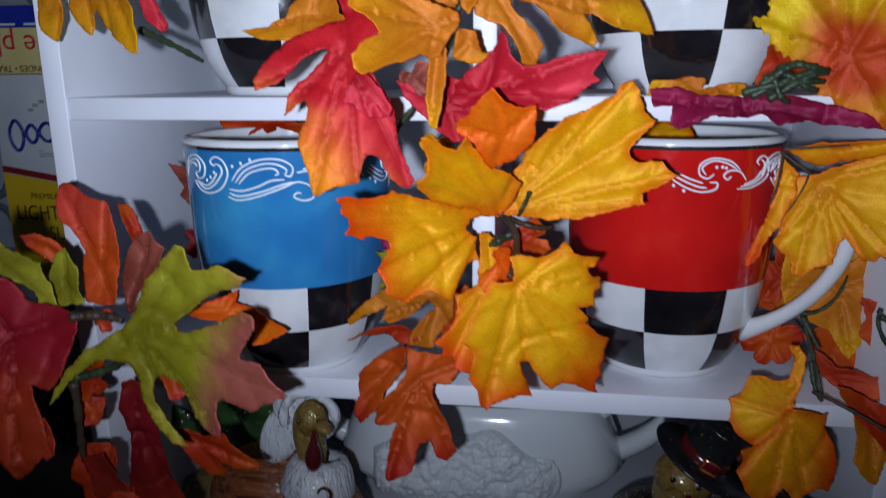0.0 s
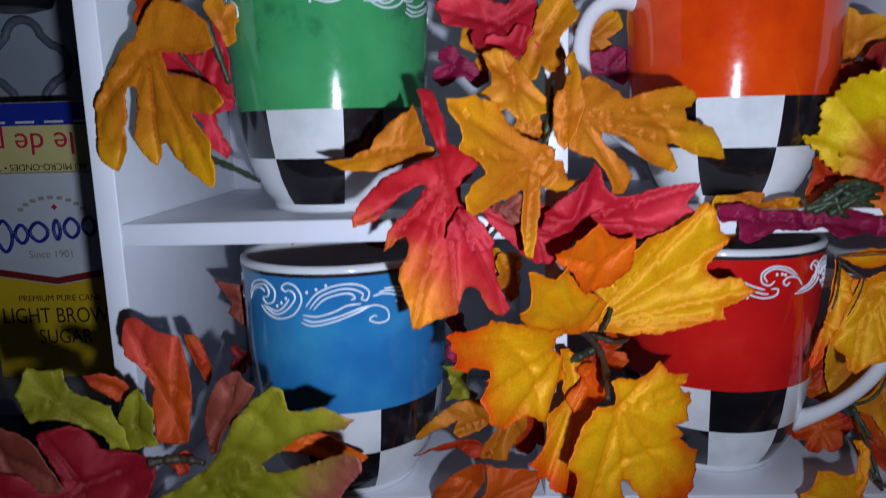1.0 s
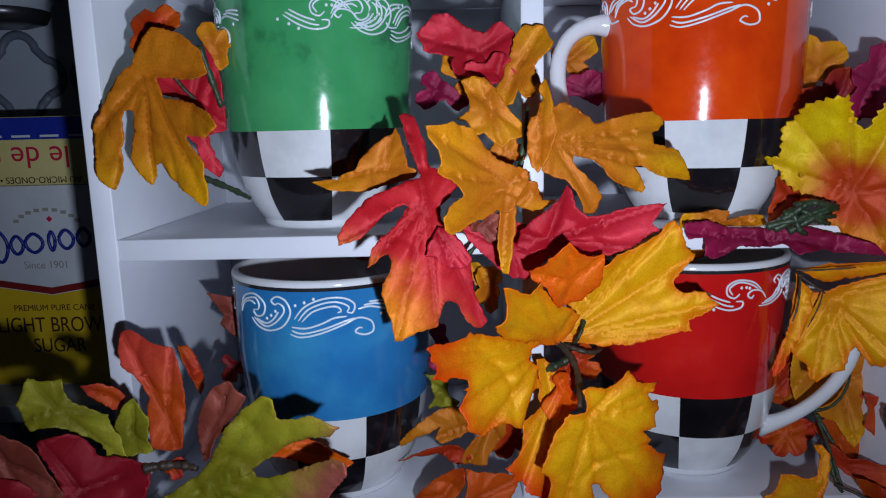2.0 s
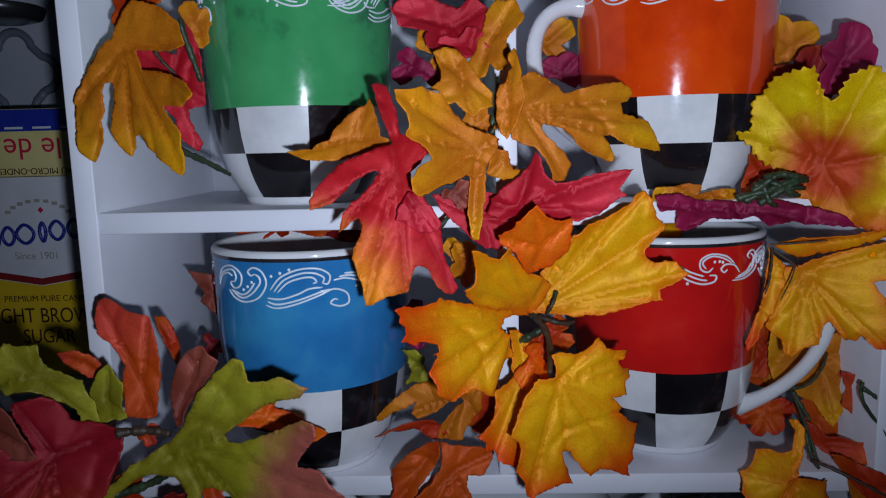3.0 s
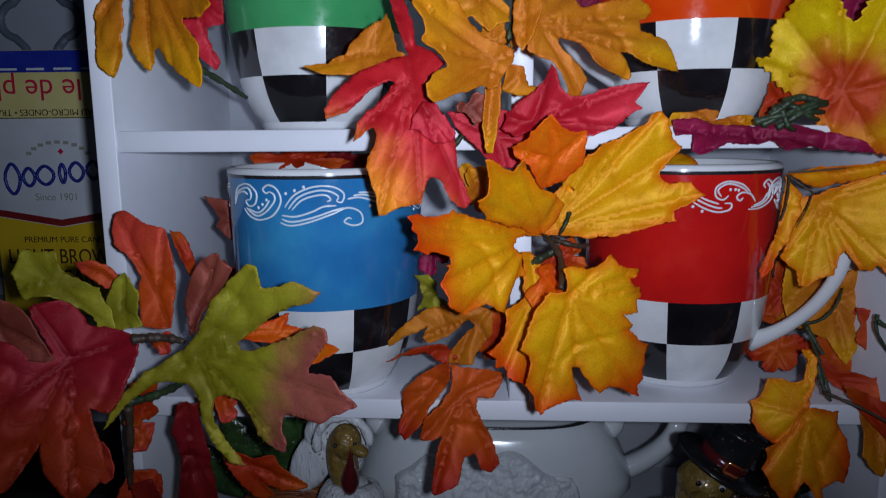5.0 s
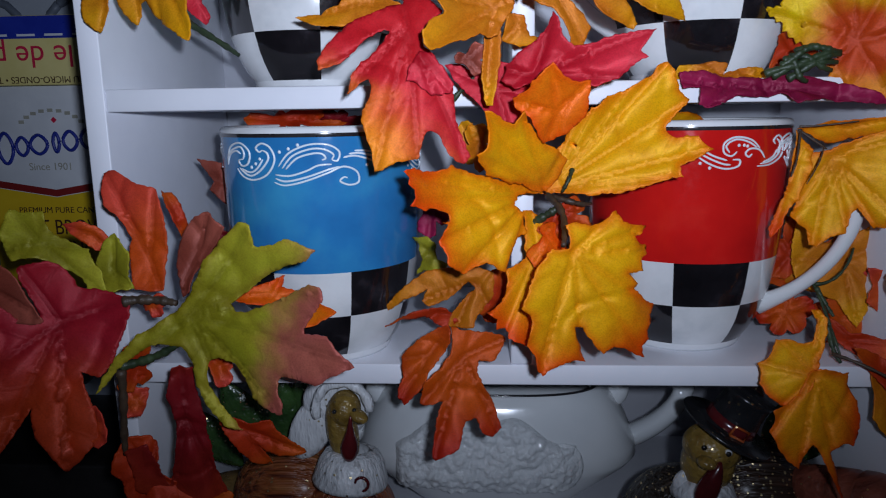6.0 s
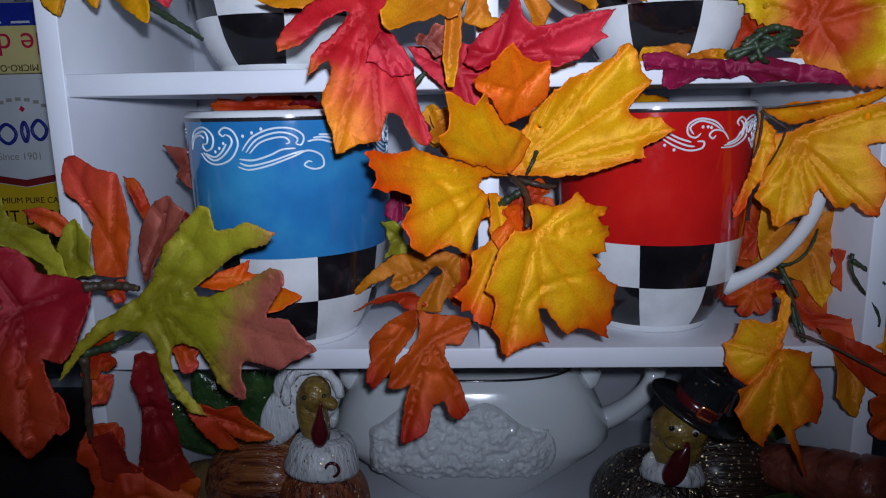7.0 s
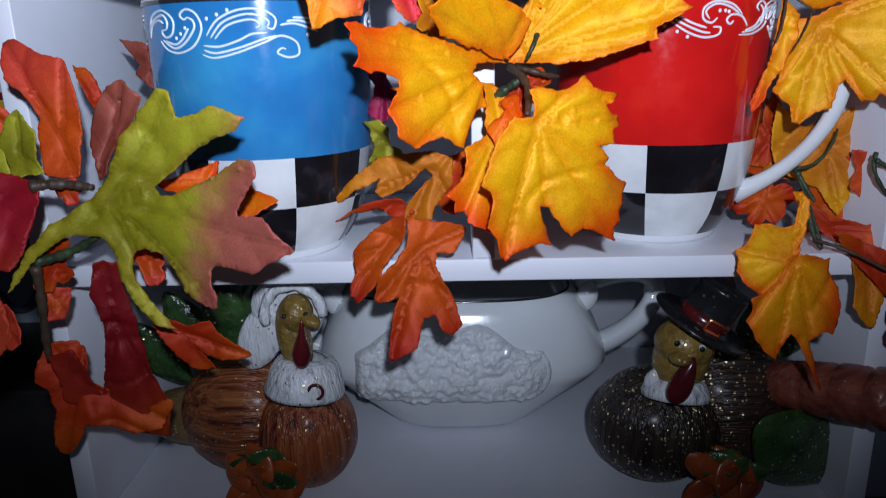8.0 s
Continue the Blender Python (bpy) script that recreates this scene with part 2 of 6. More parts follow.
W, C = scrolls_waves, scrolls_curls
mug((-0.0925, 0.031, 0.0), M_BLUE, "blue", radians(-19.5), side_handle(radians(165)), 1, ((W, 0), (C, 75), (W, 150), (C, 235)))
mug((0.0815, 0.049, 0.0), M_RED, "red", radians(-19), {"points": spoke(radians(61), (0.0364, 0.0203), (0.0765, 0.0369), (0.0929, 0.0950), (0.0425, 0.0890)), "bar": 0.0031}, 0, ((C, 0), (W, -90), (W, 90), (C, 165)))
mug((-0.0985, 0.053, 0.124), M_GREEN, "green", radians(-29), side_handle(radians(170)), 1, ((C, 5), (W, 70), (W, -75), (C, 165)))
mug((0.0840, 0.049, 0.124), M_ORANGE, "orange", radians(-36), side_handle(radians(-84), 0.030, 0.026, 0.088), 1, ((W, -20), (C, 75), (W, 140), (C, 235)))


# ---------------------------------------------------------------- white tureen on the bottom board
def loft_bm(rings, n=72, power=3.0):
    bm = bmesh.new()
    rows = []
    for a, b, z in rings:
        row = []
        for i in range(n):
            t = 2 * math.pi * i / n
            c, s = math.cos(t), math.sin(t)
            row.append(bm.verts.new((a * math.copysign(abs(c) ** (2 / power), c), b * math.copysign(abs(s) ** (2 / power), s), z)))
        rows.append(row)
    for p, q in zip(rows, rows[1:]):
        for i in range(n):
            bm.faces.new((p[i], p[(i + 1) % n], q[(i + 1) % n], q[i]))
    bm.faces.new(rows[0][::-1])
    return bm


UNIT = {}


def ball(bm, at, r, turn=(0, 0, 0), index=0, seg=20, shape=None):
    """An ellipsoid added to bm, with an optional function that reshapes its unit points."""
    if seg not in UNIT:
        tmp = bmesh.new()
        bmesh.ops.create_uvsphere(tmp, u_segments=seg, v_segments=max(seg * 2 // 3, 6), radius=1.0)
        tmp.verts.index_update()
        UNIT[seg] = ([v.co.copy() for v in tmp.verts], [[v.index for v in f.verts] for f in tmp.faces])
        tmp.free()
    points, faces = UNIT[seg]
    rot, home = Euler([radians(a) for a in turn]).to_matrix(), Vector(at)
    made = []
    for p in points:
        p = shape(p) if shape else p
        made.append(bm.verts.new(rot @ Vector((p.x * r[0], p.y * r[1], p.z * r[2])) + home))
    for f in faces:
        bm.faces.new([made[i] for i in f]).material_index = index
    return bm


def tureen():
    e = thing("tureen", (-0.010, 0.112, FLOOR), "cream-white glazed ceramic tureen with raised fruit on its front", "tureen")
    rings = [(0.034, 0.028, 0.0), (0.037, 0.031, 0.0008), (0.041, 0.034, 0.004), (0.057, 0.040, 0.017), (0.074, 0.046, 0.030), (0.0775, 0.047, 0.034), (0.0765, 0.0465, 0.040), (0.071, 0.044, 0.054), (0.064, 0.040, 0.066), (0.059, 0.037, 0.0715), (0.057, 0.0355, 0.0725), (0.0545, 0.0335, 0.0715), (0.056, 0.035, 0.060), (0.064, 0.039, 0.036), (0.030, 0.024, 0.008)]
    part("body", loft_bm(rings), M_TUREEN, e)
    ring = [(0.0572 * math.copysign(abs(math.cos(t)) ** 0.667, math.cos(t)), 0.0357 * math.copysign(abs(math.sin(t)) ** 0.667, math.sin(t)), 0.0722) for t in (2 * math.pi * i / 80 for i in range(81))]
    part("rim_line", tube_bm(ring, 0.0008, 6), M_LINE, e, "thin dark rim line")
    for s in (1, -1):
        part("handle", tube_bm(bezier((s * 0.072, -0.006, 0.036), (s * 0.112, -0.010, 0.052), (s * 0.118, -0.006, 0.094), (s * 0.062, -0.004, 0.070), n=30), 0.0056, 14, lambda q: 1.15 - 0.25 * math.sin(math.pi * q), 1.2), M_TUREEN, e)
        part("lug", ball(bmesh.new(), (s * 0.066, -0.012, 0.0655), (0.006, 0.005, 0.0085), (0, s * 20, 0)), M_TUREEN, e)
    bm = bmesh.new()
    nx, nz = 110, 60
    def skin(x, z):
        depth = (1 - abs(x / 0.0775) ** 3) ** (1 / 3)
        return depth * (0.047 - 0.0052 * max(0.034 - z, 0) / 0.017 if z < 0.034 else 0.047 - 0.0066 * ((z - 0.034) / 0.032) ** 1.2)
    rows = []
    for j in range(nz + 1):
        row = []
        for i in range(nx + 1):
            x, z = -0.056 + 0.102 * i / nx, 0.021 + 0.043 * j / nz
            top = 0.064 - 0.22 * abs(x + 0.008) + 0.004 * math.sin(x * 150)
            mask = min(max((top - z) / 0.004, 0), 1) * min(max((z - 0.022) / 0.004, 0), 1) * min(max((x + 0.055) / 0.006, 0), 1) * min(max((0.045 - x) / 0.012, 0), 1)
            big = noise.voronoi(Vector((x * 75, 0.0, z * 75)))[0][0]
            small = noise.voronoi(Vector((x * 300, 3.0, z * 300)))[0][0]
            h = mask * (0.0022 + 0.0042 * max(1 - big * 1.3, 0) + 0.0030 * max(1 - small * 1.2, 0)) - 0.0120 * (1 - mask) ** 4
            row.append(bm.verts.new((x, -skin(x, z) - h, z)))
        rows.append(row)
    for a, b in zip(rows, rows[1:]):
        for i in range(nx):
            bm.faces.new((a[i], a[i + 1], b[i + 1], b[i]))
    part("raised_fruit", bm, M_RELIEF, e, "raised glossy fruit relief")
    bm = bmesh.new()
    for i in range(4):
        ball(bm, (0.034, -0.0440, 0.038), (0.0105 - 0.002 * i, 0.0022 + 0.0010 * i, 0.0125 - 0.0024 * i), (0, 25 * i, 0), 0, 18)
    part("raised_rose", bm, M_RELIEF, e, "raised glossy rose relief")
    e.scale = (1.09, 1.09, 1.09)
    return e


# ---------------------------------------------------------------- figurines
def glittered(name, stops, scale, stretch, rough=0.4, groove=0.0008, glitter=0.06, wave=0.0):
    """Painted resin with combed grooves and gold glitter."""
    m, n, l, b = mat(name, rough)
    nz = noise_node(n, l, scale, 5.0, stretch=stretch)
    base = ramp(n, l, nz.outputs[0], stops)
    tc = n.new("ShaderNodeTexCoord")
    vo = n.new("ShaderNodeTexVoronoi")
    vo.inputs["Scale"].default_value = 620
    l.new(tc.outputs["Object"], vo.inputs["Vector"])
    near = n.new("ShaderNodeMath")
    near.operation, near.inputs[1].default_value = "LESS_THAN", 0.38
    l.new(vo.outputs["Distance"], near.inputs[0])
    pick = n.new("ShaderNodeSeparateColor")
    l.new(vo.outputs["Color"], pick.inputs[0])
    few = n.new("ShaderNodeMath")
    few.operation, few.inputs[1].default_value = "LESS_THAN", glitter
    l.new(pick.outputs[0], few.inputs[0])
    both = n.new("ShaderNodeMath")
    both.operation = "MULTIPLY"
    l.new(near.outputs[0], both.inputs[0])
    l.new(few.outputs[0], both.inputs[1])
    mx = n.new("ShaderNodeMix")
    mx.data_type = "RGBA"
    l.new(both.outputs[0], mx.inputs["Factor"])
    l.new(base.outputs[0], mx.inputs["A"])
    mx.inputs["B"].default_value = (0.95, 0.75, 0.40, 1)
    l.new(mx.outputs["Result"], b.inputs["Base Color"])
    l.new(both.outputs[0], b.inputs["Metallic"])
    gr = noise_node(n, l, scale * 2.0, 2.0, stretch=stretch)
    bump(n, l, gr.outputs[0], b, 0.9, groove)
    b.inputs["Coat Weight"].default_value = 0.14
    b.inputs["Coat Roughness"].default_value = 0.20
    return m


M_RELIEF = mottled("glossy_white_relief", [(0.3, (0.72, 0.75, 0.76)), (0.7, (0.82, 0.84, 0.84))], 75, 0.20, 0.0018, coat=0.5)
F_BROWN = glittered("russet_resin", [(0.34, (0.06, 0.010, 0.006)), (0.48, (0.27, 0.055, 0.016)), (0.72, (0.42, 0.13, 0.04))], 230, (1.0, 1.0, 0.05), groove=0.0034)
F_BROWNX = glittered("russet_combed_resin", [(0.34, (0.07, 0.012, 0.006)), (0.48, (0.26, 0.065, 0.018)), (0.72, (0.40, 0.15, 0.045))], 230, (0.05, 1.0, 1.0), groove=0.0034)
F_DARK = glittered("dark_brown_resin", [(0.3, (0.012, 0.008, 0.005)), (0.6, (0.035, 0.022, 0.014)), (0.8, (0.095, 0.055, 0.03))], 210, (1.0, 1.0, 0.06), groove=0.0030, glitter=0.22)
F_DARKX = glittered("dark_brown_combed_resin", [(0.3, (0.014, 0.008, 0.005)), (0.55, (0.045, 0.022, 0.014)), (0.8, (0.11, 0.045, 0.025))], 210, (0.06, 1.0, 1.0), groove=0.0030, glitter=0.24)
F_SKIN = glittered("mustard_resin", [(0.3, (0.14, 0.080, 0.014)), (0.7, (0.30, 0.19, 0.040))], 150, (1, 1, 1), groove=0.0014, glitter=0.14)
F_WHITE = glittered("white_resin", [(0.28, (0.16, 0.15, 0.14)), (0.42, (0.64, 0.65, 0.66)), (0.7, (0.78, 0.79, 0.80))], 210, (1, 1, 0.25), groove=0.0018, glitter=0.05)
F_RED = glittered("dark_red_resin", [(0.3, (0.050, 0.004, 0.006)), (0.7, (0.11, 0.010, 0.012))], 70, (1, 1, 1), 0.2, 0.0003, 0.03)
F_GREEN = glittered("green_resin", [(0.3, (0.014, 0.036, 0.010)), (0.7, (0.050, 0.115, 0.028))], 90, (1, 0.4, 1), 0.25, 0.0018, 0.10)
F_ORANGE = glittered("orange_resin", [(0.3, (0.20, 0.028, 0.006)), (0.7, (0.42, 0.085, 0.014))], 70, (1, 1, 1), 0.3, 0.0006, 0.06)
F_TAN = glittered("tan_resin", [(0.3, (0.11, 0.062, 0.022)), (0.7, (0.25, 0.15, 0.05))], 80, (1, 1, 0.3), groove=0.0012)
F_BLACK = glittered("black_resin", [(0.3, (0.006, 0.006, 0.007)), (0.7, (0.02, 0.02, 0.022))], 60, (1, 1, 1), 0.25, 0.0005, 0.04)
F_RUST = glittered("maroon_resin", [(0.3, (0.12, 0.025, 0.016)), (0.7, (0.30, 0.078, 0.045))], 130, (0.2, 1, 1), groove=0.0012, glitter=0.03)
RESIN = [F_BROWN, F_DARK, F_SKIN, F_WHITE, F_RED, F_GREEN, F_ORANGE, F_TAN, F_BLACK, F_RUST, F_DARKX, F_BROWNX]
BROWN, DARK, SKIN, WHITE, WATTLE, GREEN, ORANGE, TAN, BLACK, RUST, COMBED, BRUSHED = range(12)


def ribbed(k, depth):
    """Reshapes a ball to a gourd with k upright ribs."""
    def shape(p):
        t = math.atan2(p.y, p.x)
        f = 1 + depth * math.cos(k * t) * (1 - abs(p.z) ** 3)
        return Vector((p.x * f, p.y * f, p.z))
    return shape


def plume(p):
    """Reshapes a ball to a pointed leaf along z with a midrib."""
    w = math.cos(p.z * 1.35) ** 0.8 if abs(p.z) < 1 else 0.3
    return Vector((p.x * (0.35 + 0.65 * w), p.y * 0.6 + 0.35 * abs(p.x) - 0.2, p.z))


def paint_tube(bm, pts, r, index, sides=10, taper=None, flat=1.0):
    before = set(bm.faces)
    tube_bm(pts, r, sides, taper, flat, bm)
    for f in bm.faces:
        if f not in before:
            f.material_index = index


def lathe_into(bm, profile, m, index, n=40):
    tmp = lathe_bm(profile, n=n)
    vs = {v: bm.verts.new(m @ v.co) for v in tmp.verts}
    for f in tmp.faces:
        g = bm.faces.new([vs[v] for v in f.verts])
        g.material_index = index
    tmp.free()


def posy(bm, at, turn, seed):
    rnd = random.Random(seed)
    for i in range(10):
        a = rnd.uniform(0, 6.28)
        p = (at[0] + 0.010 * math.cos(a) * rnd.uniform(0.4, 1.3), at[1] - rnd.uniform(0, 0.004), at[2] + 0.008 * math.sin(a))
        ball(bm, p, (0.0066, 0.0022, 0.0110), (rnd.uniform(-32, 32), math.degrees(a) + turn, 0), ORANGE if i % 3 else GREEN, 14, plume)


def bonnet_figurine():
    bm = bmesh.new()
    ball(bm, (-0.0865, 0.030, -0.0960), (0.0245, 0.0240, 0.0280), (0, 0, 0), BROWN, 48, ribbed(18, 0.012))
    ball(bm, (-0.1190, 0.044, -0.0925), (0.0340, 0.0260, 0.0315), (0, 12, 0), BRUSHED, 48, ribbed(20, 0.010))
    ball(bm, (-0.1540, 0.058, -0.1020), (0.0250, 0.0160, 0.0150), (0, 8, 0), TAN, 32, ribbed(14, 0.03))
    for x, y, z, a, s in ((-0.131, 0.056, -0.045, -8, 1.0), (-0.150, 0.060, -0.055, -28, 1.0), (-0.172, 0.058, -0.064, -48, 1.0), (-0.112, 0.058, -0.040, 10, 0.9)):
        ball(bm, (x, y, z), (0.0115, 0.0045, 0.026 * s), (0, a, 0), GREEN, 28, plume)
    # neck, head, bonnet
    lathe_into(bm, [(0.0125, -0.0125), (0.0184, -0.0115), (0.0190, -0.0095), (0.0165, 0.000), (0.0138, 0.0048), (0.0110, 0.0062), (0.0085, 0.0062)], pose(-0.0830, 0.0215, -0.0585, -8, 6, 0), WHITE)
    ball(bm, (-0.0868, 0.0200, -0.0420), (0.0076, 0.0085, 0.0190), (4, -8, 0), SKIN, 28)
    ball(bm, (-0.0850, 0.0185, -0.0295), (0.0080, 0.0088, 0.0092), (0, 0, 0), SKIN, 28)
    def shell(p):
        return Vector((p.x, p.y * (1.0 if p.y > 0 else 0.35), p.z))
    ball(bm, (-0.0915, 0.0285, -0.0325), (0.0165, 0.0120, 0.0185), (10, -18, 0), WHITE, 32, shell)
    ball(bm, (-0.1040, 0.0280, -0.0440), (0.0105, 0.0085, 0.0190), (0, 28, 0), WHITE, 24, shell)
    paint_tube(bm, [(-0.0865 + 0.0135 * math.sin(t), 0.0205, -0.0310 + 0.0140 * math.cos(t)) for t in (-1.9 + 3.5 * i / 24 for i in range(25))], 0.0026, WHITE, 8, lambda s: 0.75 + 0.35 * abs(math.sin(16 * s)))
    paint_tube(bm, [(-0.0905 + 0.0160 * math.sin(t), 0.0290, -0.0310 + 0.0160 * math.cos(t)) for t in (-1.5 + 2.3 * i / 16 for i in range(17))], 0.0017, GREEN, 8)
    ball(bm, (-0.0772, 0.0120, -0.0305), (0.0055, 0.0038, 0.0030), (0, 18, -30), SKIN, 16)
    ball(bm, (-0.0812, 0.0092, -0.0410), (0.0027, 0.0026, 0.0120), (0, 4, 0), WATTLE, 20, lambda p: Vector((p.x * (1.25 - 0.75 * math.tanh(2.2 * p.z)), p.y * (1.2 - 0.6 * p.z), p.z)))
    for dx, dy in ((-0.0020, -0.0086), (0.0072, -0.0068)):
        ball(bm, (-0.0862 + dx, 0.0185 + dy, -0.0275), (0.0011,) * 3, (0, 0, 0), BLACK, 10)
    for s in (-1, 1):
        paint_tube(bm, [(-0.0755 + s * 0.0025 * math.sin(t) * 1.3, 0.0045, -0.0585 - 0.0035 * (1 - math.cos(t))) for t in (math.pi * i / 10 for i in range(11))], 0.0008, WATTLE, 6)
    posy(bm, (-0.1080, 0.0130, -0.1120), 0, 3)
    posy(bm, (-0.1010, 0.0090, -0.1060), 30, 4)
    ob = finish("turkey_figurine", bm, RESIN)
    return tagged(ob, "russet resin turkey figurine with white bonnet and collar", "figurine", "turkey figurines")


def hat_figurine():
    bm = bmesh.new()
    ball(bm, (0.0860, 0.034, -0.0955), (0.0320, 0.0285, 0.0285), (0, 0, 0), DARK, 48, ribbed(22, 0.012))
    ball(bm, (0.1230, 0.044, -0.0900), (0.0350, 0.0280, 0.0340), (0, -8, 0), COMBED, 48, ribbed(24, 0.010))
    # trumpet tail towards the front
    axis = Vector((0.171, -0.012, -0.0610)) - Vector((0.138, 0.034, -0.0740))
    m = Matrix.Translation((0.138, 0.034, -0.0740)) @ axis.to_track_quat("Z", "Y").to_matrix().to_4x4()
    d = axis.length
    lathe_into(bm, [(0.0, -0.002), (0.0085, 0.0), (0.0112, d * 0.18), (0.0122, d * 0.36), (0.0110, d * 0.385), (0.0124, d * 0.41), (0.0128, d * 0.56), (0.0112, d * 0.60), (0.0132, d * 0.64), (0.0134, d * 0.82), (0.0118, d * 0.86), (0.0136, d * 0.90), (0.0132, d * 1.05), (0.0, d * 1.07)], m, RUST)
    ball(bm, (0.1480, 0.016, -0.1010), (0.0200, 0.0066, 0.0350), (-10, 128, 10), GREEN, 32, plume)
    for x, y, z, a, k in ((0.140, 0.052, -0.052, 24, GREEN), (0.156, 0.048, -0.055, 46, GREEN), (0.148, 0.056, -0.046, 20, RUST), (0.122, 0.058, -0.046, 2, RUST)):
        ball(bm, (x, y, z), (0.0100, 0.0040, 0.0230), (0, a, 0), k, 24, plume)
    # collar, head, wattle
    lathe_into(bm, [(0.0105, -0.0075), (0.0150, -0.0065), (0.0155, -0.0040), (0.0130, 0.0020), (0.0105, 0.0030)], pose(0.0890, 0.0170, -0.0665, -16, 6, 0), WHITE)
    ball(bm, (0.0772, 0.0140, -0.0620), (0.0032, 0.0028, 0.0055), (0, 30, 0), WHITE, 14)
    ball(bm, (0.0900, 0.0160, -0.0530), (0.0125, 0.0120, 0.0170), (0, 10, 0), SKIN, 32)
    ball(bm, (0.0905, 0.0140, -0.0450), (0.0135, 0.0120, 0.0110), (0, 14, 0), SKIN, 32)
    ball(bm, (0.0848, 0.0020, -0.0470), (0.0046, 0.0046, 0.0030), (0, 10, 0), SKIN, 16)
    ball(bm, (0.0868, 0.0010, -0.0570), (0.0050, 0.0038, 0.0118), (0, 20, 0), WATTLE, 20, lambda p: Vector((p.x * (1.0 - 0.45 * p.z), p.y, p.z)))
    for x, z in ((0.0835, -0.0400), (0.0945, -0.0430)):
        if x > 0.09:
            ball(bm, (x, 0.0035, z), (0.0021, 0.0012, 0.0019), (0, 0, 0), WHITE, 12)
        ball(bm, (x, 0.0024, z), (0.0013, 0.0008, 0.0013), (0, 0, 0), BLACK, 10)
    # hat, leaning back
    hat = pose(0.0968, 0.0150, -0.0365, 6, 28, 0)
    lathe_into(bm, [(0.0, -0.0006), (0.0150, -0.0008), (0.0215, 0.0002), (0.0224, 0.0010), (0.0215, 0.0019), (0.0140, 0.0016), (0.0118, 0.0030), (0.0110, 0.0075), (0.0108, 0.0180), (0.0118, 0.0198), (0.0112, 0.0207), (0.0, 0.0206)], hat, BLACK)
    lathe_into(bm, [(0.0119, 0.0030), (0.0122, 0.0034), (0.0114, 0.0074), (0.0109, 0.0076)], hat, WATTLE)
    q = [hat @ Vector((x, -0.0124, z)) for x, z in ((-0.0035, 0.0028), (0.0035, 0.0028), (0.0035, 0.0078), (-0.0035, 0.0078), (-0.0035, 0.0028))]
    paint_tube(bm, q, 0.0007, ORANGE, 6)
    ball(bm, tuple(hat @ Vector((0.0100, 0.0, 0.0195))), (0.0085, 0.0060, 0.0016), (6, 34, 0), BLACK, 16)
    posy(bm, (0.1060, 0.0080, -0.1100), 0, 8)
    posy(bm, (0.1160, 0.0110, -0.1130), 40, 9)
    ob = finish("turkey_figurine", bm, RESIN)
    return tagged(ob, "dark brown glittered resin turkey figurine in a black hat", "figurine", "turkey figurines")


tureen()
bonnet_figurine()
hat_figurine()

# ---------------------------------------------------------------- beside the unit: wall, counter, boxes
M_WALL = mottled("grey_blue_wall", [(0.3, (0.30, 0.33, 0.38)), (0.7, (0.38, 0.41, 0.46))], 9, 0.6, 0.0003)
M_TRELLIS = mottled("slate_pattern", [(0.3, (0.10, 0.12, 0.155)), (0.7, (0.14, 0.16, 0.20))], 30, 0.5, 0.0002)
M_COUNTER = mottled("dark_counter", [(0.3, (0.012, 0.010, 0.010)), (0.7, (0.03, 0.026, 0.025))], 30, 0.4, 0.0003)
M_LEDGE = mottled("grey_ledge", [(0.3, (0.34, 0.37, 0.42)), (0.7, (0.45, 0.48, 0.53))], 16, 0.45, 0.0002)
M_CARDW = mottled("white_card", [(0.3, (0.60, 0.62, 0.66)), (0.7, (0.70, 0.72, 0.75))], 40, 0.35, 0.0001)
M_CARDY = mottled("yellow_card", [(0.3, (0.66, 0.42, 0.012)), (0.7, (0.74, 0.50, 0.02))], 40, 0.35, 0.0001)
M_CARDP = mottled("pale_yellow_card", [(0.3, (0.66, 0.56, 0.20)), (0.7, (0.74, 0.64, 0.27))], 40, 0.35, 0.0001)
M_CARDB = mottled("blue_card", [(0.3, (0.012, 0.025, 0.28)), (0.7, (0.02, 0.04, 0.36))], 40, 0.3, 0.0001)
M_INKB = mottled("blue_ink", [(0.3, (0.010, 0.022, 0.22)), (0.7, (0.015, 0.03, 0.28))], 60, 0.4)
M_INKM = mottled("maroon_ink", [(0.3, (0.20, 0.012, 0.012)), (0.7, (0.25, 0.018, 0.018))], 60, 0.4)
M_INKR = mottled("red_ink", [(0.3, (0.52, 0.012, 0.05)), (0.7, (0.60, 0.02, 0.07))], 60, 0.4)
M_INKD = mottled("dark_brown_ink", [(0.3, (0.045, 0.016, 0.010)), (0.7, (0.07, 0.025, 0.015))], 60, 0.4)
M_INKG = mottled("grey_gold_ink", [(0.3, (0.30, 0.29, 0.24)), (0.7, (0.38, 0.37, 0.31))], 60, 0.4)


def lettering(text, size, m, parent, material, label="", squeeze=1.0):
    cu = bpy.data.curves.new("lettering", "FONT")
    cu.body, cu.size, cu.extrude, cu.align_x, cu.align_y = text, size, 0.0001, "CENTER", "CENTER"
    tmp = bpy.data.objects.new("lettering", cu)
    me = bpy.data.meshes.new_from_object(tmp)
    bpy.data.objects.remove(tmp)
    me.transform(m @ Matrix.Diagonal((squeeze, 1, 1, 1)))
    me.materials.clear()
    me.materials.append(material)
    ob = new("lettering", me)
    ob.parent = parent
    return tagged(ob, label) if label else ob


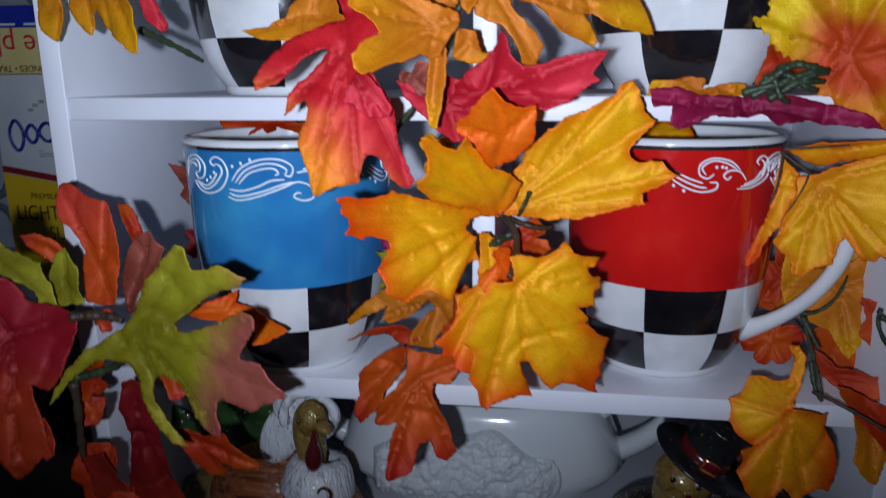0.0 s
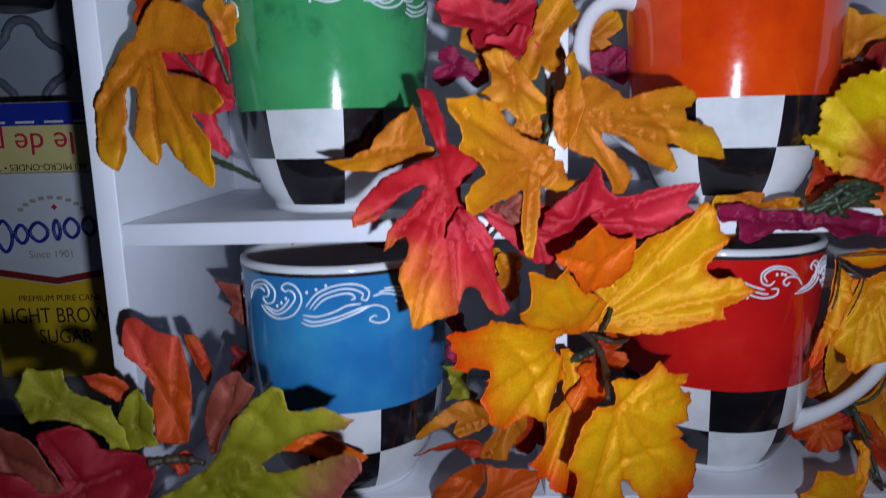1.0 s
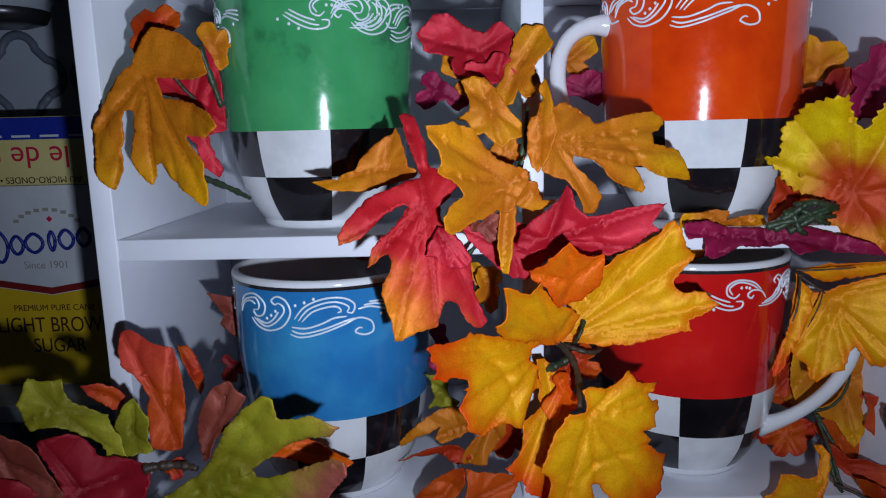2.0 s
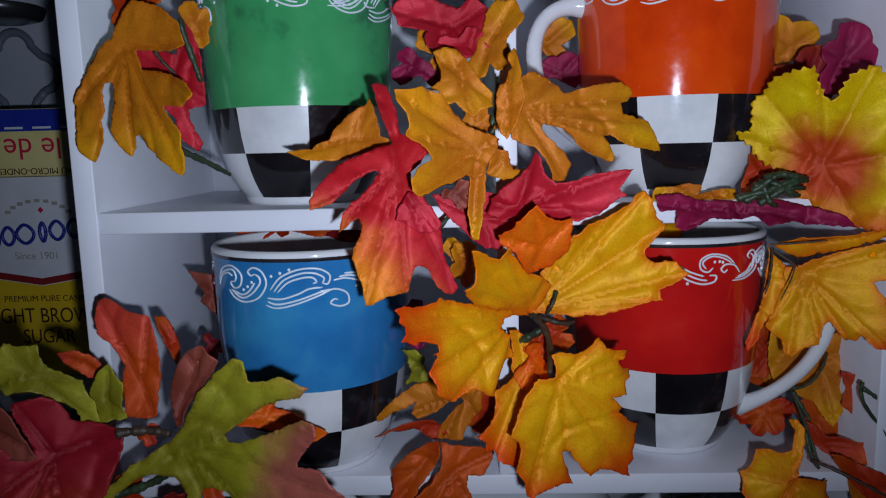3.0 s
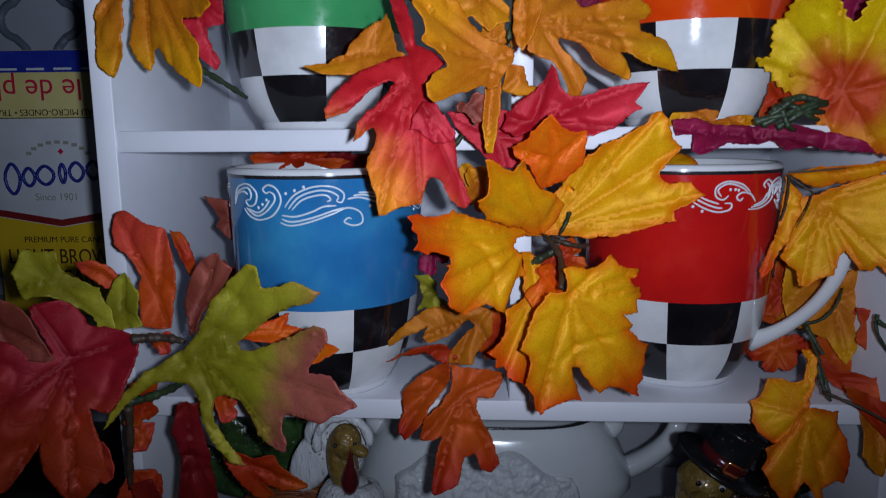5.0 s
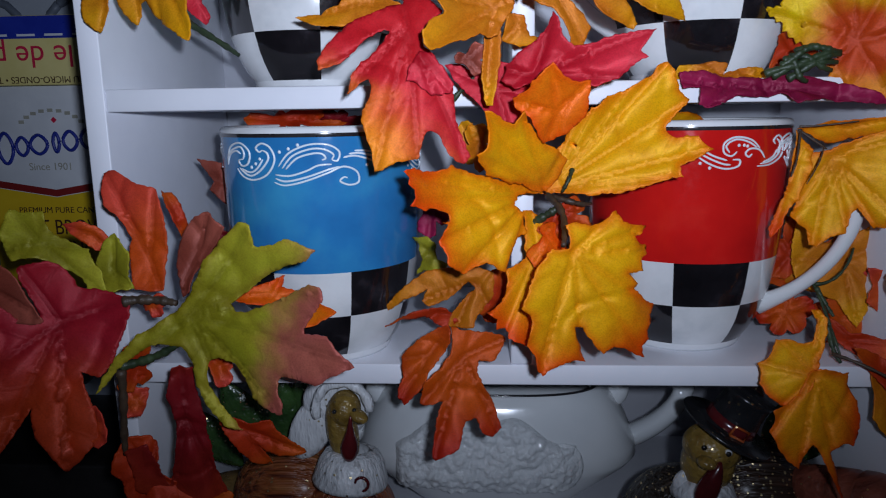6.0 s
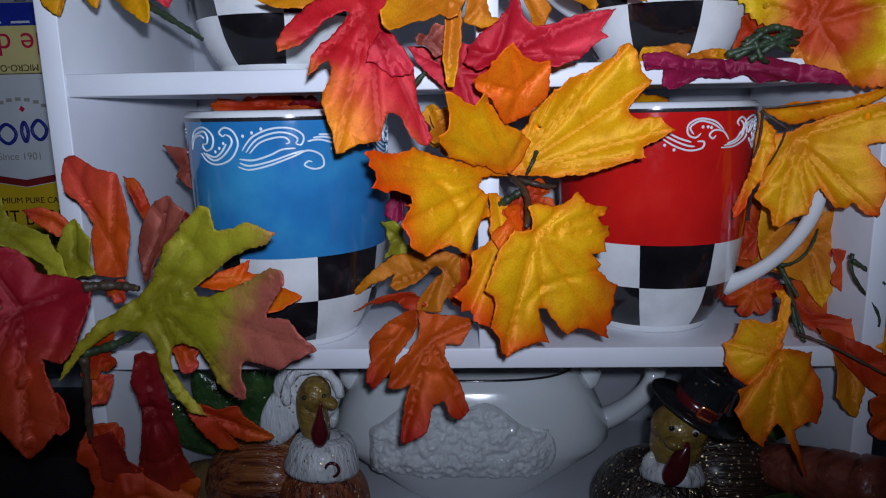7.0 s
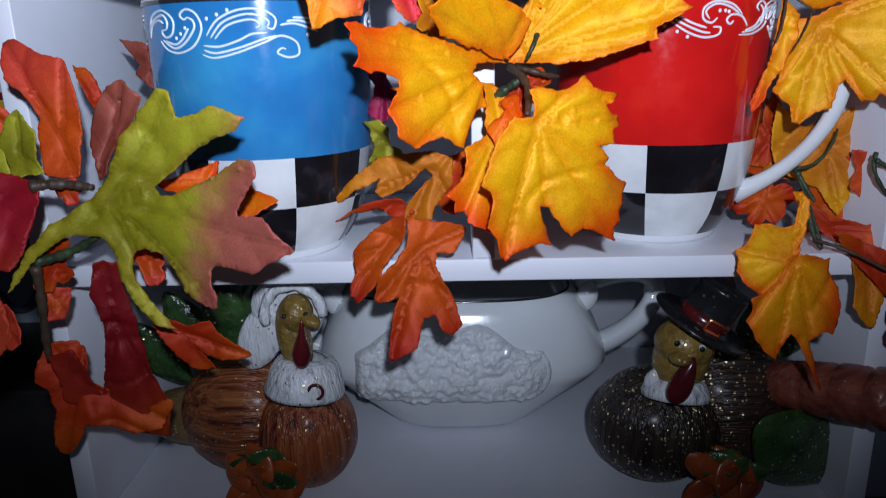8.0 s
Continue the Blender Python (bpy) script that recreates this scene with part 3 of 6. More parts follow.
def flat_bm(pts, y0, y1):
    """An upright plate from corners (x, z), between two depths."""
    bm = bmesh.new()
    a = [bm.verts.new((x, y0, z)) for x, z in pts]
    b = [bm.verts.new((x, y1, z)) for x, z in pts]
    bm.faces.new(a)
    bm.faces.new(b[::-1])
    for i in range(len(pts)):
        j = (i + 1) % len(pts)
        bm.faces.new((a[j], a[i], b[i], b[j]))
    return bm


LEDGE = -0.012
wall = tagged(finish("wall_back", box_bm(-0.70, 0.60, 0.262, 0.30, -0.34, 0.60), M_WALL, smooth=False), "grey-blue wall with a slate trellis pattern", "wall", kind="structure")
cell = 0.074
for i in range(-2, 2):
    for j in range(-4, 3):
        cx, cz = -0.372 + i * cell, 0.214 + j * cell
        pts = []
        for q in range(4):
            a = math.pi / 2 * q
            for s in range(-9, 10):
                t = a + s / 9 * 1.40
                pts.append((cx + 0.0190 * math.cos(a) + 0.0135 * math.cos(t), cz + 0.0190 * math.sin(a) + 0.0135 * math.sin(t)))
            pts.append((cx + 0.0245 * math.cos(a + math.pi / 4), cz + 0.0245 * math.sin(a + math.pi / 4)))
        line = [(x, 0.2618, z) for x, z in pts] + [(pts[0][0], 0.2618, pts[0][1])]
        part("trellis_line", tube_bm(line, 0.0036, 6), M_TRELLIS, wall)
tagged(finish("ledge", box_bm(-0.70, LEFT - T - 0.006, 0.150, 0.2615, LEDGE - 0.012, LEDGE, 0.001), M_LEDGE), "grey painted ledge on the wall", "ledge", kind="structure")
# Block added to keep the area below the ledge dark, left of the unit.
tagged(finish("dark_block", box_bm(-0.70, LEFT - T - 0.008, 0.135, 0.2615, -0.2998, -0.125, 0.002), M_COUNTER), "dark block added below the ledge", "counter", kind="structure")
tagged(finish("counter", box_bm(-0.70, 0.60, -0.20, 0.2615, -0.34, -0.30, 0.002), M_COUNTER), "dark kitchen counter under the shelf unit", "counter", kind="structure")

sugar = thing("sugar_box", (-0.326, 0.215, LEDGE), "white and yellow cardboard box of light brown sugar", "box")
SW, SH = 0.050, 0.147
part("carton", box_bm(-SW, SW, -0.024, 0.022, 0, SH, 0.0008), M_CARDW, sugar)
part("yellow_panel", flat_bm([(-SW + 0.0004, 0.0008), (SW - 0.0004, 0.0008), (SW - 0.0004, 0.076), (0, 0.068), (-SW + 0.0004, 0.076)], -0.0243, -0.0241), M_CARDY, sugar, "yellow printed panel", False)
part("chevron", flat_bm([(-SW + 0.0004, 0.0765), (0, 0.0685), (SW - 0.0004, 0.0765), (SW - 0.0004, 0.0815), (0, 0.0735), (-SW + 0.0004, 0.0815)], -0.0244, -0.0241), M_INKM, sugar, "maroon chevron", False)
lettering("PREMIUM PURE CANE", 0.0062, pose(0, -0.0244, 0.0585, 90), sugar, M_INKD, squeeze=1.0)
lettering("LIGHT BROWN", 0.0158, pose(0, -0.0244, 0.0455, 90), sugar, M_INKD, squeeze=0.80)
lettering("SUGAR", 0.0150, pose(0.001, -0.0244, 0.0300, 90), sugar, M_INKD, squeeze=0.82)
lettering("Since 1901", 0.0075, pose(-0.002, -0.0242, 0.0900, 90, 0, 0), sugar, M_INKG)
# the maker's mark as plain blue strokes
for x, w, h in ((-0.0340, 0.0075, 0.022), (-0.0215, 0.0060, 0.013), (-0.0090, 0.0085, 0.0135), (0.0040, 0.0030, 0.0135), (0.0145, 0.0070, 0.0135), (0.0270, 0.0060, 0.013)):
    z = 0.1035 + 0.10 * (x + 0.034)
    ring = [(x + w * math.cos(t) * (0.85 + 0.15 * math.cos(2 * t)) * 0.75, -0.0242, z + h / 2 * math.sin(t)) for t in (2 * math.pi * i / 24 for i in range(25))]
    part("brand_mark", tube_bm(ring, 0.0013, 6, None, 1.0), M_INKB, sugar)
part("brand_dot", flat_bm([(0.0040, 0.1210), (0.0062, 0.1232), (0.0040, 0.1254), (0.0018, 0.1232)], -0.0244, -0.0241), M_INKR, sugar, "", False)
for i in range(9):
    a = radians(148 - 14.5 * i)
    x, z = 0.002 + 0.026 * math.cos(a), 0.113 + 0.017 * math.sin(a)
    part("print_bar", flat_bm([(x - 0.0020, z - 0.0012), (x + 0.0020, z - 0.0012), (x + 0.0020, z + 0.0012), (x - 0.0020, z + 0.0012)], -0.0243, -0.0241), M_INKG, sugar, "", False)

wrap = thing("wrap_box", (-0.340, 0.215, LEDGE + SH), "blue and yellow box of plastic wrap, upside down", "box")
part("carton", box_bm(-0.135, 0.095, -0.026, 0.020, 0.0004, 0.0475, 0.0008), M_CARDP, wrap)
part("blue_panel", flat_bm([(-0.1345, 0.032), (0.0945, 0.032), (0.0945, 0.0470), (-0.1345, 0.0470)], -0.0264, -0.0261), M_CARDB, wrap, "blue printed band", False)
lettering("le de plas", 0.0215, pose(-0.001, -0.0263, 0.0205, 90, 180, 0), wrap, M_INKR)
lettering("AU MICRO-ONDES \u2022 TRANS", 0.0064, pose(0.006, -0.0263, 0.0042, 90, 180, 0), wrap, M_INKD)
for i in range(9):
    x = -0.10 + 0.02 * i
    part("print_bar", flat_bm([(x, 0.0335), (x + 0.013, 0.0335), (x + 0.013, 0.0350), (x, 0.0350)], -0.0267, -0.0263), M_CARDW, wrap, "", False)

M_GLASS, gn, gl, gb = mat("grey_glass", 0.05)
gb.inputs["Base Color"].default_value = (0.55, 0.60, 0.66, 1)
gb.inputs["Transmission Weight"].default_value = 0.35
M_STEEL = mottled("dark_steel", [(0.3, (0.05, 0.05, 0.055)), (0.7, (0.10, 0.10, 0.11))], 50, 0.3, metal=0.8)
lamp = thing("hanging_canister", (-0.350, 0.205, 0.30), "grey glass canister hanging from a dark bracket", "canister")
lamp.location = (0, 0, 0)
shift = Matrix.Translation((-0.352, 0.215, 0))
for name, prof, material in (("glass", [(0.0, 0.252), (0.022, 0.252), (0.030, 0.256), (0.034, 0.264), (0.035, 0.320), (0.033, 0.330)], M_GLASS), ("base_ring", [(0.0, 0.246), (0.018, 0.246), (0.028, 0.249), (0.031, 0.256), (0.029, 0.2575), (0.022, 0.2525)], M_STEEL), ("bracket", [(0.006, 0.330), (0.006, 0.560), (0.030, 0.560), (0.030, 0.566), (0.0, 0.566)], M_STEEL)):
    bm = lathe_bm(prof, n=40)
    bm.transform(shift)
    part(name, bm, material, lamp)


from mathutils.geometry import delaunay_2d_cdt

# ---------------------------------------------------------------- fabric leaves
def leaf_material(name, inner, outer, third=None, aim=0.0, reach=(0.35, 0.95), rough=0.42, start=(0.25, 0.95), rim=(0.97, 0.40, 0.60), veins=(0.92, 0.74, 0.70)):
    """Dyed satin: inner colour round the veins' meeting point, outer colour towards the tips, a third one towards the angle aim."""
    m, n, l, b = mat(name, rough, 0.14, 0.20)
    uv = n.new("ShaderNodeUVMap")
    uv.uv_map = "leaf"
    dye = n.new("ShaderNodeUVMap")
    dye.uv_map = "dye"
    dsep = n.new("ShaderNodeSeparateXYZ")
    l.new(dye.outputs[0], dsep.inputs[0])
    sep = n.new("ShaderNodeSeparateXYZ")
    l.new(uv.outputs[0], sep.inputs[0])
    def op(kind, a, c):
        q = n.new("ShaderNodeMath")
        q.operation = kind
        for i, v in enumerate((a, c)):
            if isinstance(v, (int, float)):
                q.inputs[i].default_value = v
            else:
                l.new(v, q.inputs[i])
        return q.outputs[0]
    u, v = op("SUBTRACT", sep.outputs[0], 0.5), op("SUBTRACT", sep.outputs[1], 0.5)
    r = op("MULTIPLY", op("SQRT", op("ADD", op("MULTIPLY", u, u), op("MULTIPLY", v, v)), 0.0), 2.0)
    nz = noise_node(n, l, 45, 4.0)
    off = op("MULTIPLY", op("SUBTRACT", nz.outputs[0], 0.5), 0.55)
    def smooth(val, lo, hi):
        mr = n.new("ShaderNodeMapRange")
        mr.interpolation_type = "SMOOTHSTEP"
        mr.inputs["From Min"].default_value, mr.inputs["From Max"].default_value = lo, hi
        l.new(val, mr.inputs["Value"])
        return mr.outputs[0]
    def mix(f, a, c):
        q = n.new("ShaderNodeMix")
        q.data_type = "RGBA"
        l.new(f, q.inputs["Factor"])
        for s, val in ((q.inputs["A"], a), (q.inputs["B"], c)):
            if isinstance(val, tuple):
                s.default_value = (*val, 1)
            else:
                l.new(val, s)
        return q.outputs["Result"]
    col = mix(smooth(op("ADD", r, off), *start), inner, outer)
    if third:
        along = op("MULTIPLY", op("ADD", op("MULTIPLY", u, -math.sin(aim)), op("MULTIPLY", v, math.cos(aim))), 2.0)
        col = mix(smooth(op("ADD", along, off), *reach), col, third)
    def stain(c, f, tone):
        q = n.new("ShaderNodeMix")
        q.data_type, q.blend_type = "RGBA", "MULTIPLY"
        l.new(f, q.inputs["Factor"])
        l.new(c, q.inputs["A"])
        q.inputs["B"].default_value = (*tone, 1)
        return q.outputs["Result"]
    rag = op("MULTIPLY", smooth(op("ADD", dsep.outputs[1], off), 0.25, 1.0), 0.75)
    col = stain(col, rag, rim)
    col = stain(col, op("MULTIPLY", dsep.outputs[0], 0.70), veins)
    blotch = noise_node(n, l, 110, 6.0, 0.65)
    dark = n.new("ShaderNodeMix")
    dark.data_type, dark.blend_type = "RGBA", "MULTIPLY"
    dark.inputs["Factor"].default_value = 0.5
    l.new(col, dark.inputs["A"])
    l.new(ramp(n, l, blotch.outputs[0], [(0.28, (0.70, 0.52, 0.50)), (0.50, (0.92, 0.84, 0.82)), (0.66, (1, 1, 1))]).outputs[0], dark.inputs["B"])
    speck = noise_node(n, l, 1500, 2.0)
    fine = n.new("ShaderNodeMix")
    fine.data_type, fine.blend_type = "RGBA", "MULTIPLY"
    fine.inputs["Factor"].default_value = 1.0
    l.new(dark.outputs["Result"], fine.inputs["A"])
    l.new(ramp(n, l, speck.outputs[0], [(0.34, (0.88, 0.86, 0.86)), (0.60, (1.06, 1.06, 1.06))]).outputs[0], fine.inputs["B"])
    l.new(fine.outputs["Result"], b.inputs["Base Color"])
    # woven threads, about two to the millimetre, and creases
    tco = n.new("ShaderNodeTexCoord")
    mp = n.new("ShaderNodeMapping")
    mp.inputs["Rotation"].default_value = (0.3, 0.9, 0.2)
    l.new(tco.outputs["Object"], mp.inputs[0])
    wv = n.new("ShaderNodeTexWave")
    wv.inputs["Scale"].default_value, wv.inputs["Distortion"].default_value = 1150.0, 1.5
    wv.inputs["Detail Scale"].default_value = 0.4
    l.new(mp.outputs[0], wv.inputs["Vector"])
    cr = noise_node(n, l, 120, 3.0)
    # embossed veins: x is the distance to the main vein, y counts the side veins
    vn = n.new("ShaderNodeUVMap")
    vn.uv_map = "vein"
    vsep = n.new("ShaderNodeSeparateXYZ")
    l.new(vn.outputs[0], vsep.inputs[0])
    main = op("SUBTRACT", 1.0, smooth(vsep.outputs[0], 0.004, 0.020))
    side = smooth(op("MULTIPLY", op("ABSOLUTE", op("SUBTRACT", op("FRACT", vsep.outputs[1], 0.0), 0.5), 0.0), 2.0), 0.86, 0.99)
    side = op("MULTIPLY", side, op("SUBTRACT", 1.0, smooth(vsep.outputs[0], 0.16, 0.36)))
    h = op("ADD", op("MULTIPLY", wv.outputs["Fac"], 0.035), op("MULTIPLY", cr.outputs[0], 0.10))
    h = op("ADD", h, op("ADD", op("MULTIPLY", main, 0.12), op("MULTIPLY", side, 0.05)))
    bump(n, l, h, b, 0.85, 0.0010)
    return m


Y, O = (0.88, 0.44, 0.005), (0.82, 0.125, 0.004)
LEAF = {
    "gold_yellow": leaf_material("yellow_orange_satin", (0.80, 0.30, 0.006), Y, O, math.pi * 0.80, (0.30, 0.85), start=(0.05, 0.5)),
    "yellow_tipped": leaf_material("yellow_satin_orange_tips", Y, O, None, 0, start=(0.48, 0.98)),
    "yellow": leaf_material("deep_yellow_satin", (0.82, 0.38, 0.006), Y, O, 2.95, (0.06, 0.34), start=(0.05, 0.4)),
    "yellow_plain": leaf_material("golden_yellow_satin", (0.80, 0.34, 0.006), Y, O, -1.9, (0.60, 1.0), start=(0.05, 0.5)),
    "orange_small": leaf_material("orange_satin", (0.784, 0.150, 0.004), (0.851, 0.24, 0.006)),
    "red_yellow": leaf_material("crimson_satin_yellow_edge", (0.560, 0.013, 0.020), (0.650, 0.025, 0.039), (0.900, 0.280, 0.007), math.pi * 0.80, (0.36, 0.86), rim=(0.88, 0.86, 0.86), veins=(0.72, 0.70, 0.70)),
    "red": leaf_material("crimson_satin", (0.470, 0.009, 0.022), (0.672, 0.027, 0.050), start=(0.1, 0.9), rim=(0.88, 0.86, 0.86), veins=(0.72, 0.70, 0.70)),
    "burgundy": leaf_material("burgundy_satin", (0.246, 0.008, 0.050), (0.370, 0.013, 0.078), rim=(0.88, 0.86, 0.86), veins=(0.72, 0.70, 0.70)),
    "ochre": leaf_material("ochre_satin", (0.62, 0.20, 0.010), (0.77, 0.33, 0.008), start=(0.2, 0.9), rim=(0.95, 0.78, 0.80), veins=(0.78, 0.66, 0.62)),
    "ochre_yellow": leaf_material("ochre_satin_yellow_tips", (0.62, 0.205, 0.010), (0.84, 0.44, 0.007), start=(0.40, 1.0), rim=(0.95, 0.78, 0.80), veins=(0.78, 0.66, 0.62)),
    "lime_orange": leaf_material("lime_yellow_satin_rust_heart", (0.560, 0.062, 0.009), (0.784, 0.560, 0.003), (0.717, 0.146, 0.007), math.pi, (0.15, 0.6), start=(0.2, 0.62), rim=(0.95, 0.78, 0.80), veins=(0.78, 0.66, 0.62)),
    "olive": leaf_material("olive_satin", (0.235, 0.220, 0.012), (0.43, 0.42, 0.030), start=(0.1, 0.8), rim=(0.88, 0.86, 0.86), veins=(0.72, 0.70, 0.70)),
    "olive_pink": leaf_material("olive_satin_dusty_pink_lobe", (0.270, 0.255, 0.012), (0.52, 0.51, 0.035), (0.46, 0.125, 0.085), -1.95, (0.36, 0.66), start=(0.1, 0.8), rim=(0.95, 0.80, 0.95), veins=(0.72, 0.70, 0.70)),
    "dusty_pink": leaf_material("dusty_pink_satin", (0.246, 0.050, 0.031), (0.403, 0.101, 0.067), rim=(0.88, 0.86, 0.86), veins=(0.72, 0.70, 0.70)),
    "coral": leaf_material("coral_orange_satin", (0.605, 0.078, 0.007), (0.694, 0.067, 0.038), start=(0.2, 0.9), rim=(0.88, 0.86, 0.86), veins=(0.72, 0.70, 0.70)),
    "dark_red": leaf_material("dark_red_satin", (0.24, 0.009, 0.014), (0.44, 0.045, 0.011), start=(0.2, 1.0), rim=(0.88, 0.86, 0.86), veins=(0.72, 0.70, 0.70)),
    "crimson_rust": leaf_material("crimson_satin_rust_lobe", (0.33, 0.010, 0.022), (0.38, 0.013, 0.018), (0.46, 0.045, 0.011), math.pi, (0.0, 0.6), rim=(0.88, 0.86, 0.86), veins=(0.72, 0.70, 0.70)),
    "rust": leaf_material("rust_orange_satin", (0.500, 0.036, 0.006), (0.640, 0.100, 0.006), rim=(0.88, 0.86, 0.86), veins=(0.72, 0.70, 0.70)),
    "oak_rust": leaf_material("rust_satin_dark_edge", (0.64, 0.095, 0.006), (0.54, 0.022, 0.008), start=(0.3, 1.0), rim=(0.88, 0.86, 0.86), veins=(0.72, 0.70, 0.70)),
    "amber": leaf_material("amber_satin_orange_side", (0.80, 0.33, 0.006), (0.76, 0.22, 0.005), (0.66, 0.085, 0.005), -2.0, (0.15, 0.7), start=(0.2, 0.9)),
    "ochre_rust": leaf_material("ochre_satin_rust_lobe", (0.560, 0.179, 0.007), (0.694, 0.269, 0.007), (0.538, 0.056, 0.007), -1.9, (0.2, 0.6), rim=(0.95, 0.78, 0.80), veins=(0.78, 0.66, 0.62)),
}


def auto_outline(lobes, waist, blunt, rnd):
    """Corners of a lobed leaf from its lobes' angles and lengths: bay, shoulder, tip, shoulder, bay."""
    m = len(lobes)
    corners = []
    for i, (a, d, h) in enumerate(lobes):
        before = (a - lobes[i - 1][0]) % (2 * math.pi) or 2 * math.pi
        after = (lobes[(i + 1) % m][0] - a) % (2 * math.pi) or 2 * math.pi
        for g, mate, sign in ((before, lobes[i - 1][1], -1), (after, lobes[(i + 1) % m][1], 1)):
            half = min(g / 2, radians(48))
            low = min((min(d, mate) if g < 2.1 else d * 0.6) * waist * rnd.uniform(0.88, 1.12), 0.85 * d)
            for f, q in ((0.24, 0.84), (0.52, 0.80), (0.70, 0.52)) if blunt < 0.2 else ((0.16, 0.97), (0.42, 0.85), (0.70, 0.5)):
                corners.append((a + sign * half * f * rnd.uniform(0.92, 1.08), low + (d - low) * q))
            corners.append((a + sign * half, low))
        corners.append((a, d))
    corners.sort(key=lambda c: c[0] % (2 * math.pi))
    return [(-r * math.sin(c), r * math.cos(c)) for c, r in corners]


def leaf(parent, scheme, at, normal, lobes, outline=None, blunt=0.0, waist=0.55, seed=0, fold=0.32, wrinkle=1.0, serrate=0.0):
    """A cloth leaf whose veins meet at at and which faces along normal. lobes: each vein's angle in degrees (0 is up, turning anticlockwise),
    its length and how far its tip bends to the front, in millimetres. outline: the cut edge as (right, up) in millimetres from the veins' meeting point."""
    rnd = random.Random(seed * 7919 + 13)
    k = Vector(normal).normalized()
    v = (Vector((0, 0, 1)) - k * k.z).normalized()
    u = v.cross(k)
    lobes = sorted((radians(a) % (2 * math.pi), d / 1000, h / 1000) for a, d, h in lobes)
    top, m = max(d for _, d, _ in lobes), len(lobes)
    edge = [(x / 1000, y / 1000) for x, y in outline] if outline else auto_outline(lobes, waist, blunt, rnd)
    # a frayed, slightly rounded cut
    cut = []
    for i, p in enumerate(edge):
        q, o = edge[(i + 1) % len(edge)], edge[i - 1]
        p = (0.90 * p[0] + 0.05 * (q[0] + o[0]), 0.90 * p[1] + 0.05 * (q[1] + o[1])) if blunt else p
        d = math.hypot(q[0] - p[0], q[1] - p[1])
        steps = max(int(d / 0.0011), 1)
        bow = rnd.uniform(-0.02, 0.07) * d
        for j in range(steps):
            f = j / steps
            w = bow * 4 * f * (1 - f) + (rnd.uniform(-0.00030, 0.00030) if j else 0) + serrate * (len(cut) % 3 - 1) / 1000
            cut.append(Vector((p[0] + (q[0] - p[0]) * f + (q[1] - p[1]) / max(d, 1e-6) * w, p[1] + (q[1] - p[1]) * f - (q[0] - p[0]) / max(d, 1e-6) * w)))
    n = len(cut)
    x0, x1 = min(c.x for c in cut), max(c.x for c in cut)
    y0, y1 = min(c.y for c in cut), max(c.y for c in cut)
    step = max(0.0011, math.sqrt((x1 - x0) * (y1 - y0) / 2300))
    inner = []
    for i in range(int((x1 - x0) / step) + 1):
        for j in range(int((y1 - y0) / step) + 1):
            inner.append(Vector((x0 + step * (i + 0.5 * (j % 2)) + rnd.uniform(-0.15, 0.15) * step, y0 + step * j + rnd.uniform(-0.15, 0.15) * step)))
    spine = [Vector((-r * math.sin(a), r * math.cos(a))) for a, d, _ in lobes for r in (0.0011 * i for i in range(1, int(0.93 * d / 0.0011)))]
    if spine:
        sx, sy = np.array([p.x for p in spine]), np.array([p.y for p in spine])
        inner = [p for p in inner if np.hypot(sx - p.x, sy - p.y).min() > 0.00065] + spine
    pts, _, tris, *_ = delaunay_2d_cdt(cut + inner, [], [list(range(n))], 1, 1e-6)
    ph = [rnd.uniform(0, 6.28) for _ in range(8)]
    def beat(p, r, q):
        return ((r - 0.9 * q) * 480 + ph[0] + 1.6 * noise.noise(Vector((p.x * 45, p.y * 45, seed + 4.1)))) / (2 * math.pi) - 0.25
    def side_vein(p, r, q):
        return max(math.cos(2 * math.pi * beat(p, r, q)), 0) ** 8 * min(q / 0.004, 1) * max(0.0, min(1, 1.4 - q / 0.014))
    def height(p):
        r, th = p.length, math.atan2(-p.x, p.y) % (2 * math.pi)
        i = max((j for j in range(m) if lobes[j][0] <= th + 1e-9), default=m - 1)
        a0, d0, h0 = lobes[i]
        a1, d1, h1 = lobes[(i + 1) % m]
        g = (a1 - a0) % (2 * math.pi) or 2 * math.pi
        off = (th - a0) % (2 * math.pi)
        w = 0.5 + 0.5 * math.cos(math.pi * min(off / g, 1))
        h = h0 * w * min(r / d0, 1) ** 2 + (h1 * (1 - w) * min(r / d1, 1) ** 2 if m > 1 else 0)
        near, which = min((off, i), (g - off, (i + 1) % m))
        q = r * math.sin(min(near, 1.4))
        tip = min(r / lobes[which][1], 1.3)
        # cloth rises from the creased vein, falls again to the edge, and is puckered by side veins
        h += fold * q * math.exp(-q / 0.012)
        h -= 0.0008 * math.exp(-(q / 0.0011) ** 2) * wrinkle
        # pleats between the side veins
        h -= 0.0007 * wrinkle * (2 * abs(beat(p, r, q) % 1 - 0.5) - 0.5) * min(q / 0.007, 1) * min(r / 0.012, 1)
        h += 0.0034 * wrinkle * noise.noise(Vector((p.x * 30, p.y * 30, seed * 1.7))) * min(r / 0.02, 1)
        # sharp fold lines fanning out from the middle, and fine cockling
        h -= 0.0011 * wrinkle * abs(noise.noise(Vector((math.sin(th) * 2.6, math.cos(th) * 2.6, seed + 9.3 + r * 14)))) * min(r / 0.012, 1)
        h -= 0.0011 * wrinkle * max(0.0, 1 - 6 * abs(noise.noise(Vector((p.x * 38, p.y * 38, seed + 5.2))))) ** 2
        h += 0.00016 * wrinkle * noise.noise(Vector((p.x * 230, p.y * 230, seed)))
        return h
    rim = np.array([(c.x, c.y) for c in cut])
